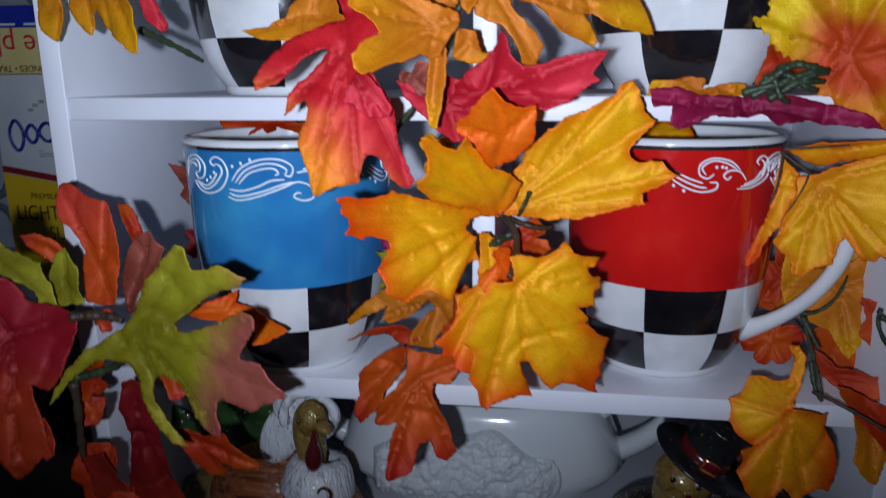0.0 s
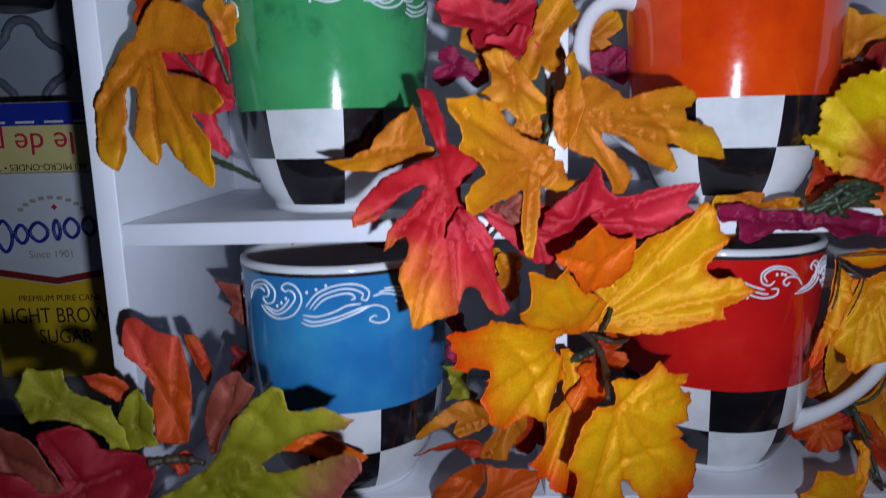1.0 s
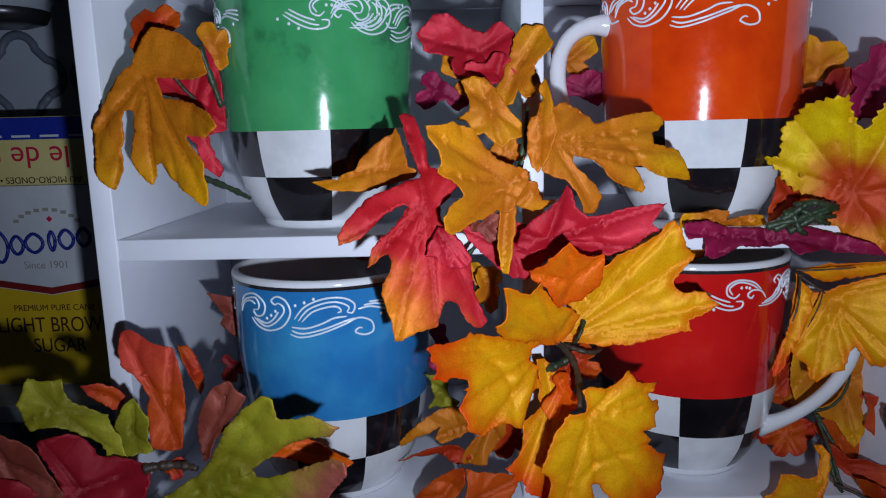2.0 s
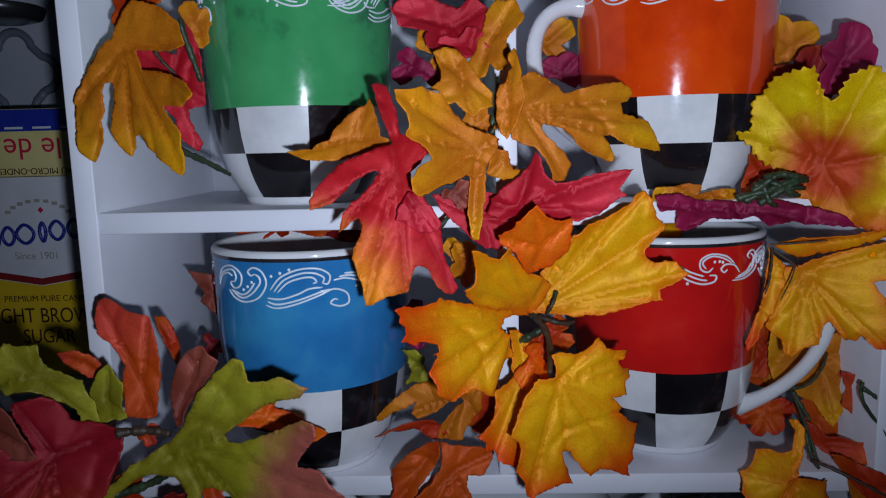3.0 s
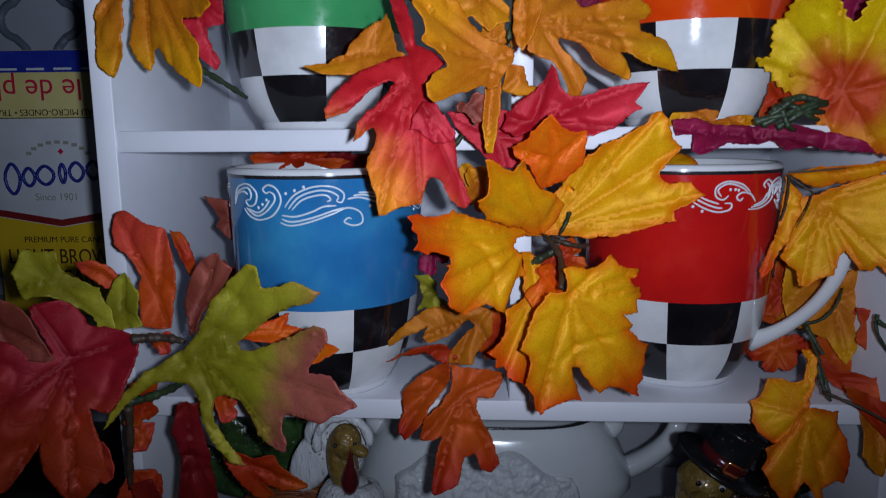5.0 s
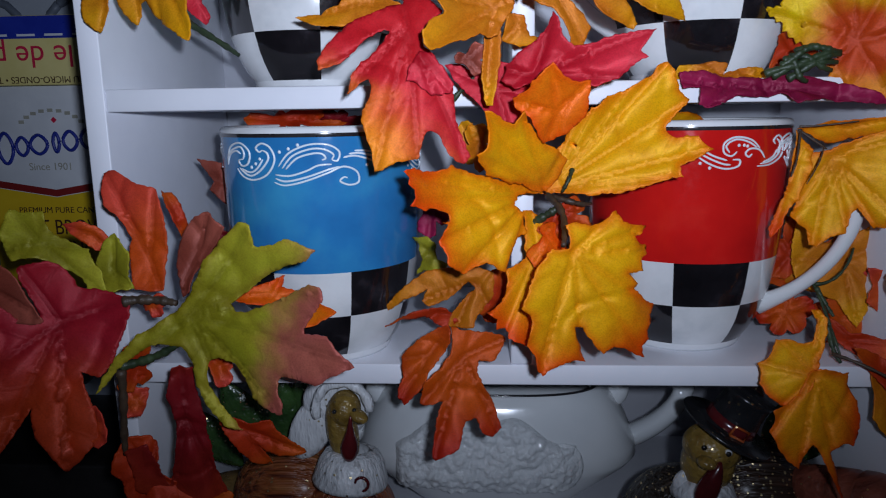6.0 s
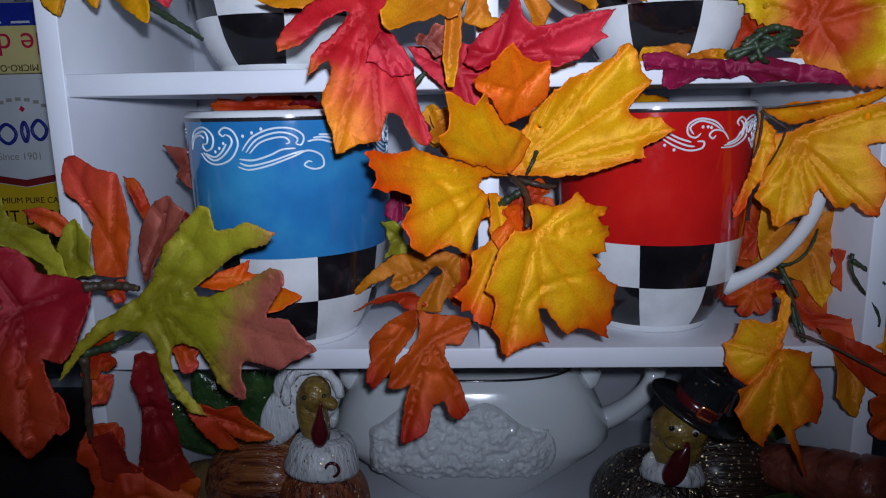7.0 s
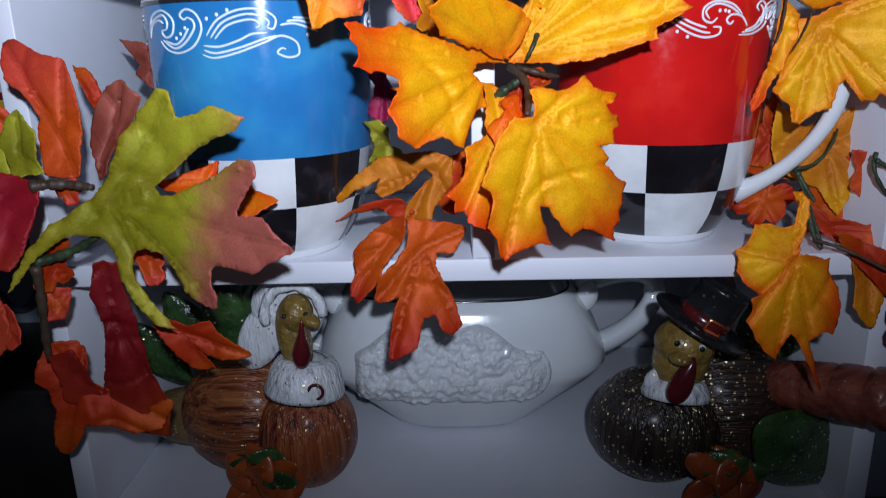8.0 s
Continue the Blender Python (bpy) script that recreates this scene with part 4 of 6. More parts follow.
    far = np.array([np.hypot(rim[:, 0] - p.x, rim[:, 1] - p.y).min() for p in pts])
    edge_near = np.exp(-far / 0.0040)
    def rib(p):
        th = math.atan2(-p.x, p.y)
        off = min(abs((th - a + math.pi) % (2 * math.pi) - math.pi) for a, _, _ in lobes)
        return p.length * math.sin(min(off, 1.4))
    def vein(p):
        r, q = p.length, rib(p)
        return max(math.exp(-q / 0.0014), 0.6 * side_vein(p, r, q))
    dye = [(vein(p), float(e)) for p, e in zip(pts, edge_near)]
    ribs = [(rib(p) / 0.05, beat(p, p.length, rib(p))) for p in pts]
    bm = bmesh.new()
    uvl = bm.loops.layers.uv.new("leaf")
    uvd = bm.loops.layers.uv.new("dye")
    uvv = bm.loops.layers.uv.new("vein")
    verts = [bm.verts.new(Vector(at) + u * p.x + v * p.y + k * height(p)) for p in pts]
    for t in tris:
        if len(set(t)) == 3:
            f = bm.faces.new([verts[i] for i in t])
            for lp, i in zip(f.loops, t):
                lp[uvl].uv = (0.5 + 0.5 * pts[i].x / top, 0.5 + 0.5 * pts[i].y / top)
                lp[uvd].uv = dye[i]
                lp[uvv].uv = ribs[i]
    for vert in [w for w in bm.verts if not w.link_faces]:
        bm.verts.remove(vert)
    ob = part("leaf", bm, LEAF[scheme], parent)
    so = ob.modifiers.new("cloth", "SOLIDIFY")
    so.thickness, so.offset = 0.0004, -1
    return ob


def stem(parent, pts, r=0.0014, material=None):
    return part("stem", tube_bm(bezier(*pts, n=22), r, 8, lambda s: 0.9 + 0.22 * math.sin(31 * s) * math.sin(13 * s + 1) - 0.25 * s), material or M_STEM, parent, "dark wired stem")


# Autumn sprays hung over the shelves.
spray_c = thing("leaf_garland", (0, 0, 0), "yellow and orange cloth maple leaf spray over the shelf front", "garland", "autumn garlands")
leaf(spray_c, "yellow_tipped", (0.0054, -0.0204, 0.0574), (0.15, -0.93, 0.33), [(137, 34.4, 9.0), (169, 39.5, 3.0), (3, 16.4, 0.0), (153, 35.1, 4.0)], outline=[(-5.0, 16.0), (-0.8, 16.4), (2.8, 13.0), (2.8, 7.3), (7.9, 2.0), (7.1, -7.2), (0.4, -18.4), (-3.5, -36.3), (-6.2, -40.1), (-8.3, -38.7), (-15.0, -35.8), (-15.9, -31.3), (-19.7, -32.1), (-19.2, -28.2), (-23.5, -25.4), (-17.1, -21.2), (-14.6, -15.8), (-14.4, -8.9), (-9.9, -6.2), (-5.5, -4.0), (-5.8, 0.2), (-5.2, 6.0)], seed=1)
leaf(spray_c, "gold_yellow", (0.0087, -0.0209, 0.0815), (0.47, -0.83, -0.30), [(48, 50.9, 9.0), (33, 40.4, 11.0), (65, 41.8, 9.0), (76, 19.8, 3.0)], outline=[(-38.3, 34.5), (-35.7, 34.5), (-31.6, 32.6), (-27.5, 29.8), (-24.1, 29.1), (-23.0, 31.9), (-21.9, 34.5), (-15.6, 27.6), (-9.2, 21.6), (-1.0, 18.1), (4.6, 13.4), (3.4, 4.7), (0.3, -1.2), (-7.9, 0.5), (-19.0, 4.1), (-30.4, 8.2), (-36.8, 15.5), (-38.8, 18.5), (-35.2, 21.4), (-34.7, 26.1)], seed=2)
leaf(spray_c, "yellow", (0.0102, -0.0134, 0.0807), (-0.24, -0.97, 0.04), [(-42, 65.8, -3.0), (-56, 63.4, -8.0), (-75, 64.2, -4.0), (-83, 51.5, 0.0), (-28, 36.6, 7.0), (-37, 48.8, 2.0)], outline=[(-1.4, -1.2), (0.6, 8.0), (2.9, 16.0), (6.3, 19.4), (7.6, 23.8), (13.0, 28.1), (16.6, 32.2), (19.0, 32.5), (22.6, 36.5), (29.2, 39.1), (34.6, 41.9), (39.3, 45.1), (40.6, 47.7), (44.1, 49.6), (46.7, 46.6), (47.7, 42.9), (49.2, 38.3), (52.9, 35.5), (51.5, 33.1), (47.7, 29.0), (44.3, 24.7), (45.5, 22.1), (48.3, 20.5), (52.4, 21.6), (56.5, 21.3), (59.1, 18.1), (62.5, 16.2), (58.7, 14.0), (55.3, 11.9), (50.2, 9.7), (51.8, 5.6), (47.6, 5.4), (40.0, 2.4), (27.2, -1.1), (17.7, -2.4), (8.7, -1.7)], seed=3)
leaf(spray_c, "orange_small", (0.0098, -0.0435, 0.1113), (0.09, -0.88, -0.46), [(10, 20.1, 3.0), (-42, 16.0, 1.0), (74, 16.3, -1.0), (168, 13.2, 0.0)], outline=[(-3.6, 20.0), (-0.8, 16.9), (2.4, 14.2), (6.3, 12.0), (11.0, 12.0), (11.1, 7.6), (11.1, 4.5), (10.5, -1.4), (7.7, -4.6), (4.6, -8.3), (1.1, -10.6), (-3.0, -13.1), (-5.2, -10.2), (-7.4, -5.6), (-9.8, -1.1), (-12.3, -0.3), (-15.1, 2.0), (-16.1, 5.3), (-14.1, 7.6), (-11.0, 10.0), (-10.4, 13.4), (-9.0, 14.1), (-7.6, 16.5), (-6.1, 18.2)], seed=4)
leaf(spray_c, "yellow_tipped", (0.0037, -0.0192, 0.0791), (0.55, -0.81, 0.18), [(80, 63.5, 12.0), (90, 59.5, 9.0), (107, 48.8, 5.0), (125, 46.6, 3.0), (146, 34.6, 2.0), (72, 42.6, 8.0)], outline=[(-62.7, 11.5), (-58.0, 12.7), (-48.8, 11.3), (-43.9, 11.9), (-40.5, 13.5), (-33.6, 11.4), (-27.1, 9.1), (-23.5, 8.6), (-10.9, 5.8), (0.4, 3.4), (5.4, -0.4), (-1.3, 0.8), (-7.1, 0.7), (-10.3, -2.0), (-9.4, -4.5), (-6.3, -6.5), (-6.6, -10.1), (-6.8, -15.1), (-11.8, -16.1), (-15.3, -21.1), (-19.6, -29.0), (-23.4, -27.4), (-28.1, -24.0), (-33.8, -25.3), (-38.2, -27.2), (-42.5, -25.0), (-45.7, -22.9), (-45.9, -18.8), (-47.7, -14.1), (-46.0, -10.9), (-43.7, -8.2), (-46.1, -7.2), (-42.8, -7.1), (-43.1, -4.2), (-46.0, -3.1), (-49.7, -1.7), (-53.3, -2.6), (-56.4, -1.1), (-59.7, -0.3), (-57.9, 2.4), (-58.6, 5.1), (-61.5, 7.2), (-60.5, 9.4)], seed=5)
leaf(spray_c, "yellow_tipped", (0.0162, -0.0480, 0.0610), (0.19, -0.98, 0.01), [(166, 47.8, -2.0), (-144, 54.1, -6.0), (-124, 42.9, -9.0), (-77, 31.9, -8.0), (-91, 31.6, -8.0), (-172, 43.4, -3.0), (-53, 22.7, -5.0)], outline=[(-1.5, 1.7), (-3.1, 10.4), (1.2, 11.2), (5.6, 10.0), (10.6, 9.9), (14.5, 11.5), (18.1, 14.3), (20.3, 10.3), (25.0, 8.7), (31.3, 7.7), (28.8, 5.2), (25.6, 4.2), (27.3, 1.7), (31.8, -0.2), (31.4, -2.8), (28.3, -4.1), (28.7, -8.8), (22.1, -8.7), (26.3, -13.3), (25.4, -15.6), (36.1, -23.8), (33.6, -27.1), (33.6, -30.0), (31.6, -32.7), (32.6, -36.3), (30.1, -38.7), (32.1, -44.4), (27.6, -42.5), (22.9, -39.3), (17.3, -37.6), (13.5, -40.5), (9.6, -36.6), (6.7, -32.9), (5.1, -29.4), (1.5, -28.7), (2.7, -33.3), (6.8, -43.4), (2.2, -41.8), (-1.9, -42.3), (-5.5, -43.6), (-10.7, -47.3), (-12.7, -44.4), (-13.5, -39.4), (-17.0, -34.7), (-15.9, -28.7), (-16.2, -22.4), (-19.6, -19.9), (-14.8, -6.2), (-8.4, 2.0)], seed=6)
stem(spray_c, ((0.0190, -0.0170, 0.0890), (0.0180, -0.0200, 0.0860), (0.0160, -0.0220, 0.0830), (0.0150, -0.0180, 0.0800)), 0.0010)
stem(spray_c, ((0.0020, -0.0120, 0.0650), (0.0060, -0.0160, 0.0690), (0.0100, -0.0180, 0.0710), (0.0140, -0.0180, 0.0740)), 0.0022)
stem(spray_c, ((0.0100, -0.0100, 0.0780), (0.0140, -0.0200, 0.0740), (0.0170, -0.0220, 0.0720), (0.0130, -0.0440, 0.0630)), 0.0018, M_STEMB)
stem(spray_c, ((0.0120, -0.0120, 0.0770), (0.0180, -0.0180, 0.0770), (0.0220, -0.0180, 0.0740), (0.0280, -0.0080, 0.0740)), 0.0014, M_STEMB)
leaf(spray_c, "rust", (0.0140, -0.0120, 0.0710), (0.00, -0.89, 0.46), [(-73, 12.5, -0.4), (-108, 14.7, -0.1), (160, 14.4, 2.0)], waist=0.5, seed=7)
leaf(spray_c, "orange_small", (0.0100, -0.0240, 0.0620), (-0.20, -0.83, 0.52), [(157, 13.6, 1.2), (17, 8.4, -1.6), (-145, 9.3, 1.0)], waist=0.6, seed=8)
leaf(spray_c, "oak_rust", (-0.0260, -0.0140, 0.0090), (0.06, -0.98, 0.19), [(164, 46.3, -1.4), (-155, 37.8, -1.6), (-69, 20.6, -1.3), (139, 27.5, -3.2)], blunt=0.5, outline=[(-4.0, 7.7), (-5.0, 1.0), (-9.9, -5.6), (-16.9, -11.3), (-18.8, -21.8), (-7.9, -18.8), (-11.7, -28.9), (-13.6, -40.8), (-12.6, -45.4), (-6.8, -41.9), (-1.9, -40.2), (1.0, -27.4), (5.9, -26.6), (7.9, -33.2), (12.8, -35.3), (16.8, -31.7), (13.8, -22.2), (9.9, -14.5), (6.0, -6.8), (7.0, -1.1), (14.0, -2.3), (17.1, 3.4), (19.2, 8.1), (8.1, 10.4), (-0.0, 11.5), (-5.0, 13.5)], seed=9)
leaf(spray_c, "oak_rust", (-0.0410, -0.0100, 0.0080), (-0.13, -0.97, 0.18), [(150, 25.5, -1.4), (-39, 17.7, 3.1), (102, 13.5, -0.8)], outline=[(9.2, 14.1), (-0.3, 9.7), (-12.5, -1.6), (-10.9, -10.1), (-13.7, -18.9), (-10.5, -22.5), (-2.5, -14.4), (0.3, -7.6), (6.2, 0.3), (10.2, 7.3)], seed=10)
leaf(spray_c, "ochre_rust", (-0.0200, 0.0000, 0.0390), (-0.16, -0.98, 0.11), [(112, 47.4, -4.7), (156, 24.2, -0.7), (112, 26.3, -1.1), (-156, 9.7, -1.6)], blunt=0.4, outline=[(-1.2, 6.8), (-11.5, 5.5), (-24.1, 3.0), (-33.5, -4.3), (-39.6, -10.6), (-44.8, -18.4), (-32.2, -9.3), (-21.8, -3.9), (-24.9, -11.0), (-21.6, -12.8), (-12.2, -8.4), (-3.1, -0.1), (0.0, -3.0), (-9.0, -12.2), (-13.0, -20.2), (-11.9, -22.1), (-0.7, -21.7), (0.2, -15.8), (4.0, -10.8), (8.0, -5.8), (7.8, 5.1)], seed=11)
leaf(spray_c, "rust", (-0.0370, 0.0030, 0.0230), (-0.10, -0.99, -0.13), [(109, 29.1, -3.1), (-89, 6.1, 0.4)], outline=[(-16.7, -3.0), (-7.2, -1.3), (2.9, -6.1), (9.1, -2.7), (3.2, 3.3), (-10.2, 1.7), (-21.0, -4.5), (-28.9, -10.7)], seed=12)
leaf(spray_c, "olive", (-0.0400, 0.0080, 0.0490), (-0.29, -0.96, -0.07), [(55, 12.0, -1.7), (143, 11.4, -1.5), (-137, 8.4, -1.3)], outline=[(-6.7, 4.6), (-4.5, -2.4), (-8.6, -10.1), (-5.0, -7.7), (4.6, -8.2), (6.9, -4.0), (2.0, -2.0), (2.1, 5.1), (-2.3, 8.8), (-10.3, 7.2)], seed=13)
leaf(spray_c, "burgundy", (-0.0400, 0.0150, 0.0700), (-0.18, -0.98, 0.09), [(173, 15.1, -0.9), (27, 10.5, -3.4), (-139, 10.5, -1.9)], waist=0.6, seed=14)
leaf(spray_c, "ochre", (-0.0190, 0.0100, 0.0960), (0.46, -0.88, 0.15), [(13, 11.4, 0.3), (113, 8.3, 1.2), (180, 10.2, 0.7)], waist=0.6, seed=15)
leaf(spray_c, "rust", (-0.0090, 0.0040, 0.0300), (0.00, -1.00, 0.06), [(147, 13.0, -0.7), (-127, 10.0, -0.4), (-4, 15.0, 1.0)], waist=0.6, seed=16)

spray_m = thing("leaf_garland", (0, 0, 0), "crimson and ochre cloth oak and maple leaf spray", "garland", "autumn garlands")
leaf(spray_m, "red_yellow", (-0.0432, -0.0409, 0.1416), (0.13, -0.94, 0.30), [(165, 51.4, -9.0), (-156, 50.1, -12.0), (112, 35.4, -2.0), (134, 31.7, -4.0), (9, 36.2, -3.0), (-177, 45.4, -9.0)], blunt=0.3, fold=0.2, outline=[(-8.3, 34.6), (-5.6, 36.2), (-2.7, 34.5), (1.1, 22.5), (1.7, 14.4), (8.6, 10.9), (13.1, 6.9), (9.2, 2.0), (4.8, -1.2), (5.2, -7.0), (9.3, -9.8), (12.9, -15.1), (15.9, -21.0), (16.2, -29.7), (18.9, -36.9), (22.3, -44.2), (19.6, -46.4), (16.3, -45.7), (13.3, -43.0), (9.6, -36.3), (7.0, -35.6), (4.8, -37.2), (2.5, -45.5), (-2.2, -46.0), (-10.8, -49.6), (-13.7, -50.0), (-14.8, -41.0), (-18.0, -31.7), (-17.4, -28.6), (-14.3, -24.2), (-13.6, -20.5), (-14.5, -17.8), (-16.8, -18.4), (-23.0, -22.8), (-21.1, -16.4), (-17.2, -11.7), (-11.2, -7.1), (-6.3, -0.5), (-8.0, 0.5), (-22.0, -9.4), (-24.2, -11.8), (-33.0, -14.1), (-33.1, -10.8), (-29.8, -5.2), (-20.8, 3.6), (-14.5, 5.5), (-7.4, 8.6), (-0.6, 10.2), (-6.1, 26.1)], seed=17)
leaf(spray_m, "red", (0.0020, -0.0324, 0.1251), (-0.27, -0.96, 0.04), [(-20, 22.9, 3.0), (-71, 45.2, 0.0), (78, 10.3, 0.0), (-93, 31.1, 0.0)], outline=[(-10.5, 3.9), (-5.5, 8.3), (0.2, 11.9), (4.7, 16.2), (7.5, 21.8), (9.6, 19.7), (11.3, 13.3), (15.2, 9.7), (20.5, 10.3), (25.7, 12.3), (31.9, 13.5), (37.0, 14.1), (43.2, 14.8), (40.6, 10.9), (38.3, 7.6), (41.1, 5.1), (36.1, 2.2), (31.0, -2.0), (23.7, -4.6), (15.3, -5.3), (7.7, -3.9), (2.2, -6.1), (-2.2, -3.3), (-6.7, -4.9), (-11.9, -1.8)], seed=18)
leaf(spray_m, "red", (-0.0119, -0.0192, 0.1208), (0.15, -0.98, 0.10), [(63, 20.9, 0.0), (-162, 14.0, -1.0), (-97, 17.6, 0.0), (9, 12.8, 1.0)], outline=[(-19.3, 9.8), (-13.5, 9.8), (-7.9, 6.0), (-2.5, 12.8), (7.2, 8.9), (18.0, -1.8), (15.0, -6.3), (7.9, -13.7), (2.0, -13.0), (-3.7, -9.0), (-10.5, -1.9), (-16.0, 3.5)], seed=19)
leaf(spray_m, "dusty_pink", (-0.0220, -0.0340, 0.1310), (-0.02, -0.98, -0.18), [(-49, 8.0, 0.9), (75, 5.1, 1.9), (-135, 7.0, 0.8)], waist=0.7, seed=20)
leaf(spray_m, "ochre", (-0.0120, -0.0401, 0.1488), (0.35, -0.93, 0.12), [(59, 39.0, 9.0), (121, 32.8, 8.0), (82, 30.6, 8.0), (-68, 8.6, 0.0), (164, 12.2, 2.0)], blunt=0.4, outline=[(-33.5, 20.6), (-29.0, 20.3), (-22.7, 21.9), (-18.3, 20.4), (-14.2, 19.0), (-10.8, 14.8), (-4.1, 7.7), (4.4, 4.9), (8.7, 3.4), (6.7, -0.8), (2.6, -6.0), (0.1, -10.6), (-3.7, -11.3), (-6.8, -9.7), (-12.8, -12.9), (-18.8, -14.0), (-23.9, -16.5), (-27.6, -17.4), (-30.0, -15.6), (-30.5, -11.2), (-27.6, -7.8), (-23.8, -5.8), (-20.5, -3.6), (-22.9, -0.0), (-26.8, 2.2), (-30.7, 4.0), (-28.7, 8.1), (-30.4, 13.0), (-33.1, 16.7)], seed=21)
leaf(spray_m, "ochre_yellow", (-0.0130, -0.0360, 0.1380), (0.16, -0.99, -0.01), [(174, 24.1, 3.7), (0, 9.0, -0.0)], outline=[(-3.1, -2.0), (-4.3, -12.9), (-2.7, -23.7), (-0.7, -23.7), (3.0, -6.0), (3.1, 6.0), (-2.0, 9.0)], seed=22)
leaf(spray_m, "ochre_yellow", (0.0044, -0.0336, 0.1625), (0.25, -0.97, 0.06), [(-105, 63.3, -6.0), (-118, 43.5, -4.0), (-84, 47.5, -6.0), (-149, 31.8, -1.0), (-49, 17.3, -2.0), (-95, 55.9, -6.0)], blunt=0.4, outline=[(-5.8, -10.4), (-4.5, -1.0), (-1.8, 9.5), (1.5, 13.4), (5.8, 15.1), (12.4, 11.8), (15.6, 9.0), (16.8, 6.3), (25.0, 8.5), (32.5, 9.7), (41.7, 10.8), (45.9, 8.9), (48.2, 5.6), (45.1, 3.3), (41.5, 2.4), (42.2, -2.3), (47.5, -3.0), (51.6, -3.9), (54.6, -4.3), (57.1, -10.2), (61.6, -17.1), (55.0, -15.9), (46.9, -15.1), (40.4, -12.3), (36.6, -9.8), (32.6, -10.0), (35.5, -13.3), (38.9, -18.8), (38.0, -20.8), (31.9, -18.3), (25.6, -16.0), (21.9, -13.1), (18.3, -8.7), (13.6, -6.3), (7.3, -5.4), (6.8, -7.5), (11.1, -11.8), (15.8, -16.2), (18.6, -20.6), (16.8, -24.9), (16.5, -27.7), (10.9, -27.1), (9.8, -22.5), (7.5, -18.2), (4.2, -14.2), (-1.4, -12.6)], seed=23)
leaf(spray_m, "ochre", (-0.0016, -0.0380, 0.1634), (-0.29, -0.95, -0.06), [(-3, 21.3, -6.0), (179, 11.4, 3.0)], fold=0.3, outline=[(-0.7, 9.2), (-3.0, 8.3), (-4.1, 0.2), (-2.8, -8.1), (-0.2, -11.6), (3.9, -6.3), (6.8, 3.8), (5.2, 9.9), (3.0, 18.3), (1.1, 21.7), (-0.5, 19.5), (0.8, 14.3)], seed=24)
leaf(spray_m, "ochre", (-0.0188, -0.0230, 0.1765), (0.09, -0.95, 0.29), [(44, 14.4, 0.0), (-127, 15.6, 0.0), (-165, 16.7, 0.0), (1, 10.7, 0.0)], blunt=0.3, outline=[(-10.8, 10.7), (-5.0, 11.5), (-0.2, 10.7), (1.9, 7.6), (5.2, 2.2), (9.3, -3.6), (12.5, -6.7), (12.4, -12.4), (7.1, -13.7), (4.3, -16.4), (0.5, -13.8), (-2.7, -10.3), (-6.0, -11.6), (-9.1, -5.6), (-14.1, -5.0), (-7.3, -1.0), (-8.2, 4.8)], seed=25)
leaf(spray_m, "ochre", (-0.0610, -0.0220, 0.1540), (0.02, -0.98, 0.20), [(103, 27.7, 0.2), (-18, 16.3, -0.8), (-101, 13.2, 1.8)], fold=0.3, outline=[(-20.6, -8.3), (-10.7, -9.3), (0.2, -7.3), (12.1, -4.5), (14.1, -2.5), (10.1, -0.2), (8.9, 5.1), (5.6, 15.9), (3.7, 12.7), (-5.2, 6.2), (-10.9, -1.1), (-17.8, -4.2), (-27.6, -5.2)], seed=26)
leaf(spray_m, "ochre", (-0.0030, -0.0260, 0.1440), (0.17, -0.97, -0.20), [(-117, 11.8, -1.2), (136, 8.5, 0.2), (38, 5.3, 0.6)], outline=[(-5.9, -6.1), (0.4, -8.2), (11.0, -5.3), (4.4, -4.1), (1.9, 3.1), (-4.4, 4.1)], seed=27)
leaf(spray_m, "ochre", (-0.0120, -0.0200, 0.1570), (-0.01, -1.00, 0.09), [(120, 13.9, -0.6), (-75, 8.3, -1.9), (0, 11.1, -1.0)], waist=0.7, seed=28)
leaf(spray_m, "red", (-0.0210, 0.0000, 0.1990), (0.13, -0.97, 0.21), [(78, 27.0, 2.7), (130, 15.7, 4.4), (-144, 15.9, 2.7), (-62, 15.7, 3.5)], waist=0.7, seed=29)
leaf(spray_m, "red", (-0.0150, -0.0040, 0.1900), (-0.01, -1.00, -0.03), [(98, 15.1, 0.2), (-122, 9.4, 0.1), (-21, 8.5, -0.3)], waist=0.7, seed=30)
leaf(spray_m, "burgundy", (-0.0370, 0.0100, 0.1840), (0.09, -0.99, 0.09), [(109, 12.8, 0.5), (52, 11.4, -0.1), (-119, 12.5, 0.4)], waist=0.6, seed=31)
leaf(spray_m, "ochre", (-0.0250, 0.0040, 0.1890), (0.00, -1.00, -0.03), [(53, 15.0, -0.3), (-149, 11.7, 0.3), (144, 8.6, 0.2)], waist=0.6, seed=32)
leaf(spray_m, "ochre", (-0.0070, -0.0050, 0.1910), (-0.31, -0.94, 0.14), [(-32, 20.3, -0.0), (166, 15.9, 2.2), (-147, 13.4, 1.3)], waist=0.6, seed=33)
leaf(spray_m, "ochre_yellow", (0.0250, 0.0700, 0.2000), (-0.03, -1.00, -0.03), [(53, 10.0, 0.1), (-132, 12.0, -0.0), (-52, 17.8, -0.9)], waist=0.7, seed=34)
leaf(spray_m, "burgundy", (0.0320, 0.0600, 0.1840), (-0.04, -1.00, -0.02), [(65, 12.1, 0.3), (-112, 10.8, -0.3), (-42, 12.0, -0.5)], waist=0.7, seed=35)
leaf(spray_m, "ochre_yellow", (-0.0210, 0.0150, 0.0980), (-0.37, -0.93, 0.01), [(165, 9.3, 1.9), (-50, 10.9, 2.1), (29, 11.4, 2.3), (-129, 9.6, 2.4)], waist=0.7, seed=36)
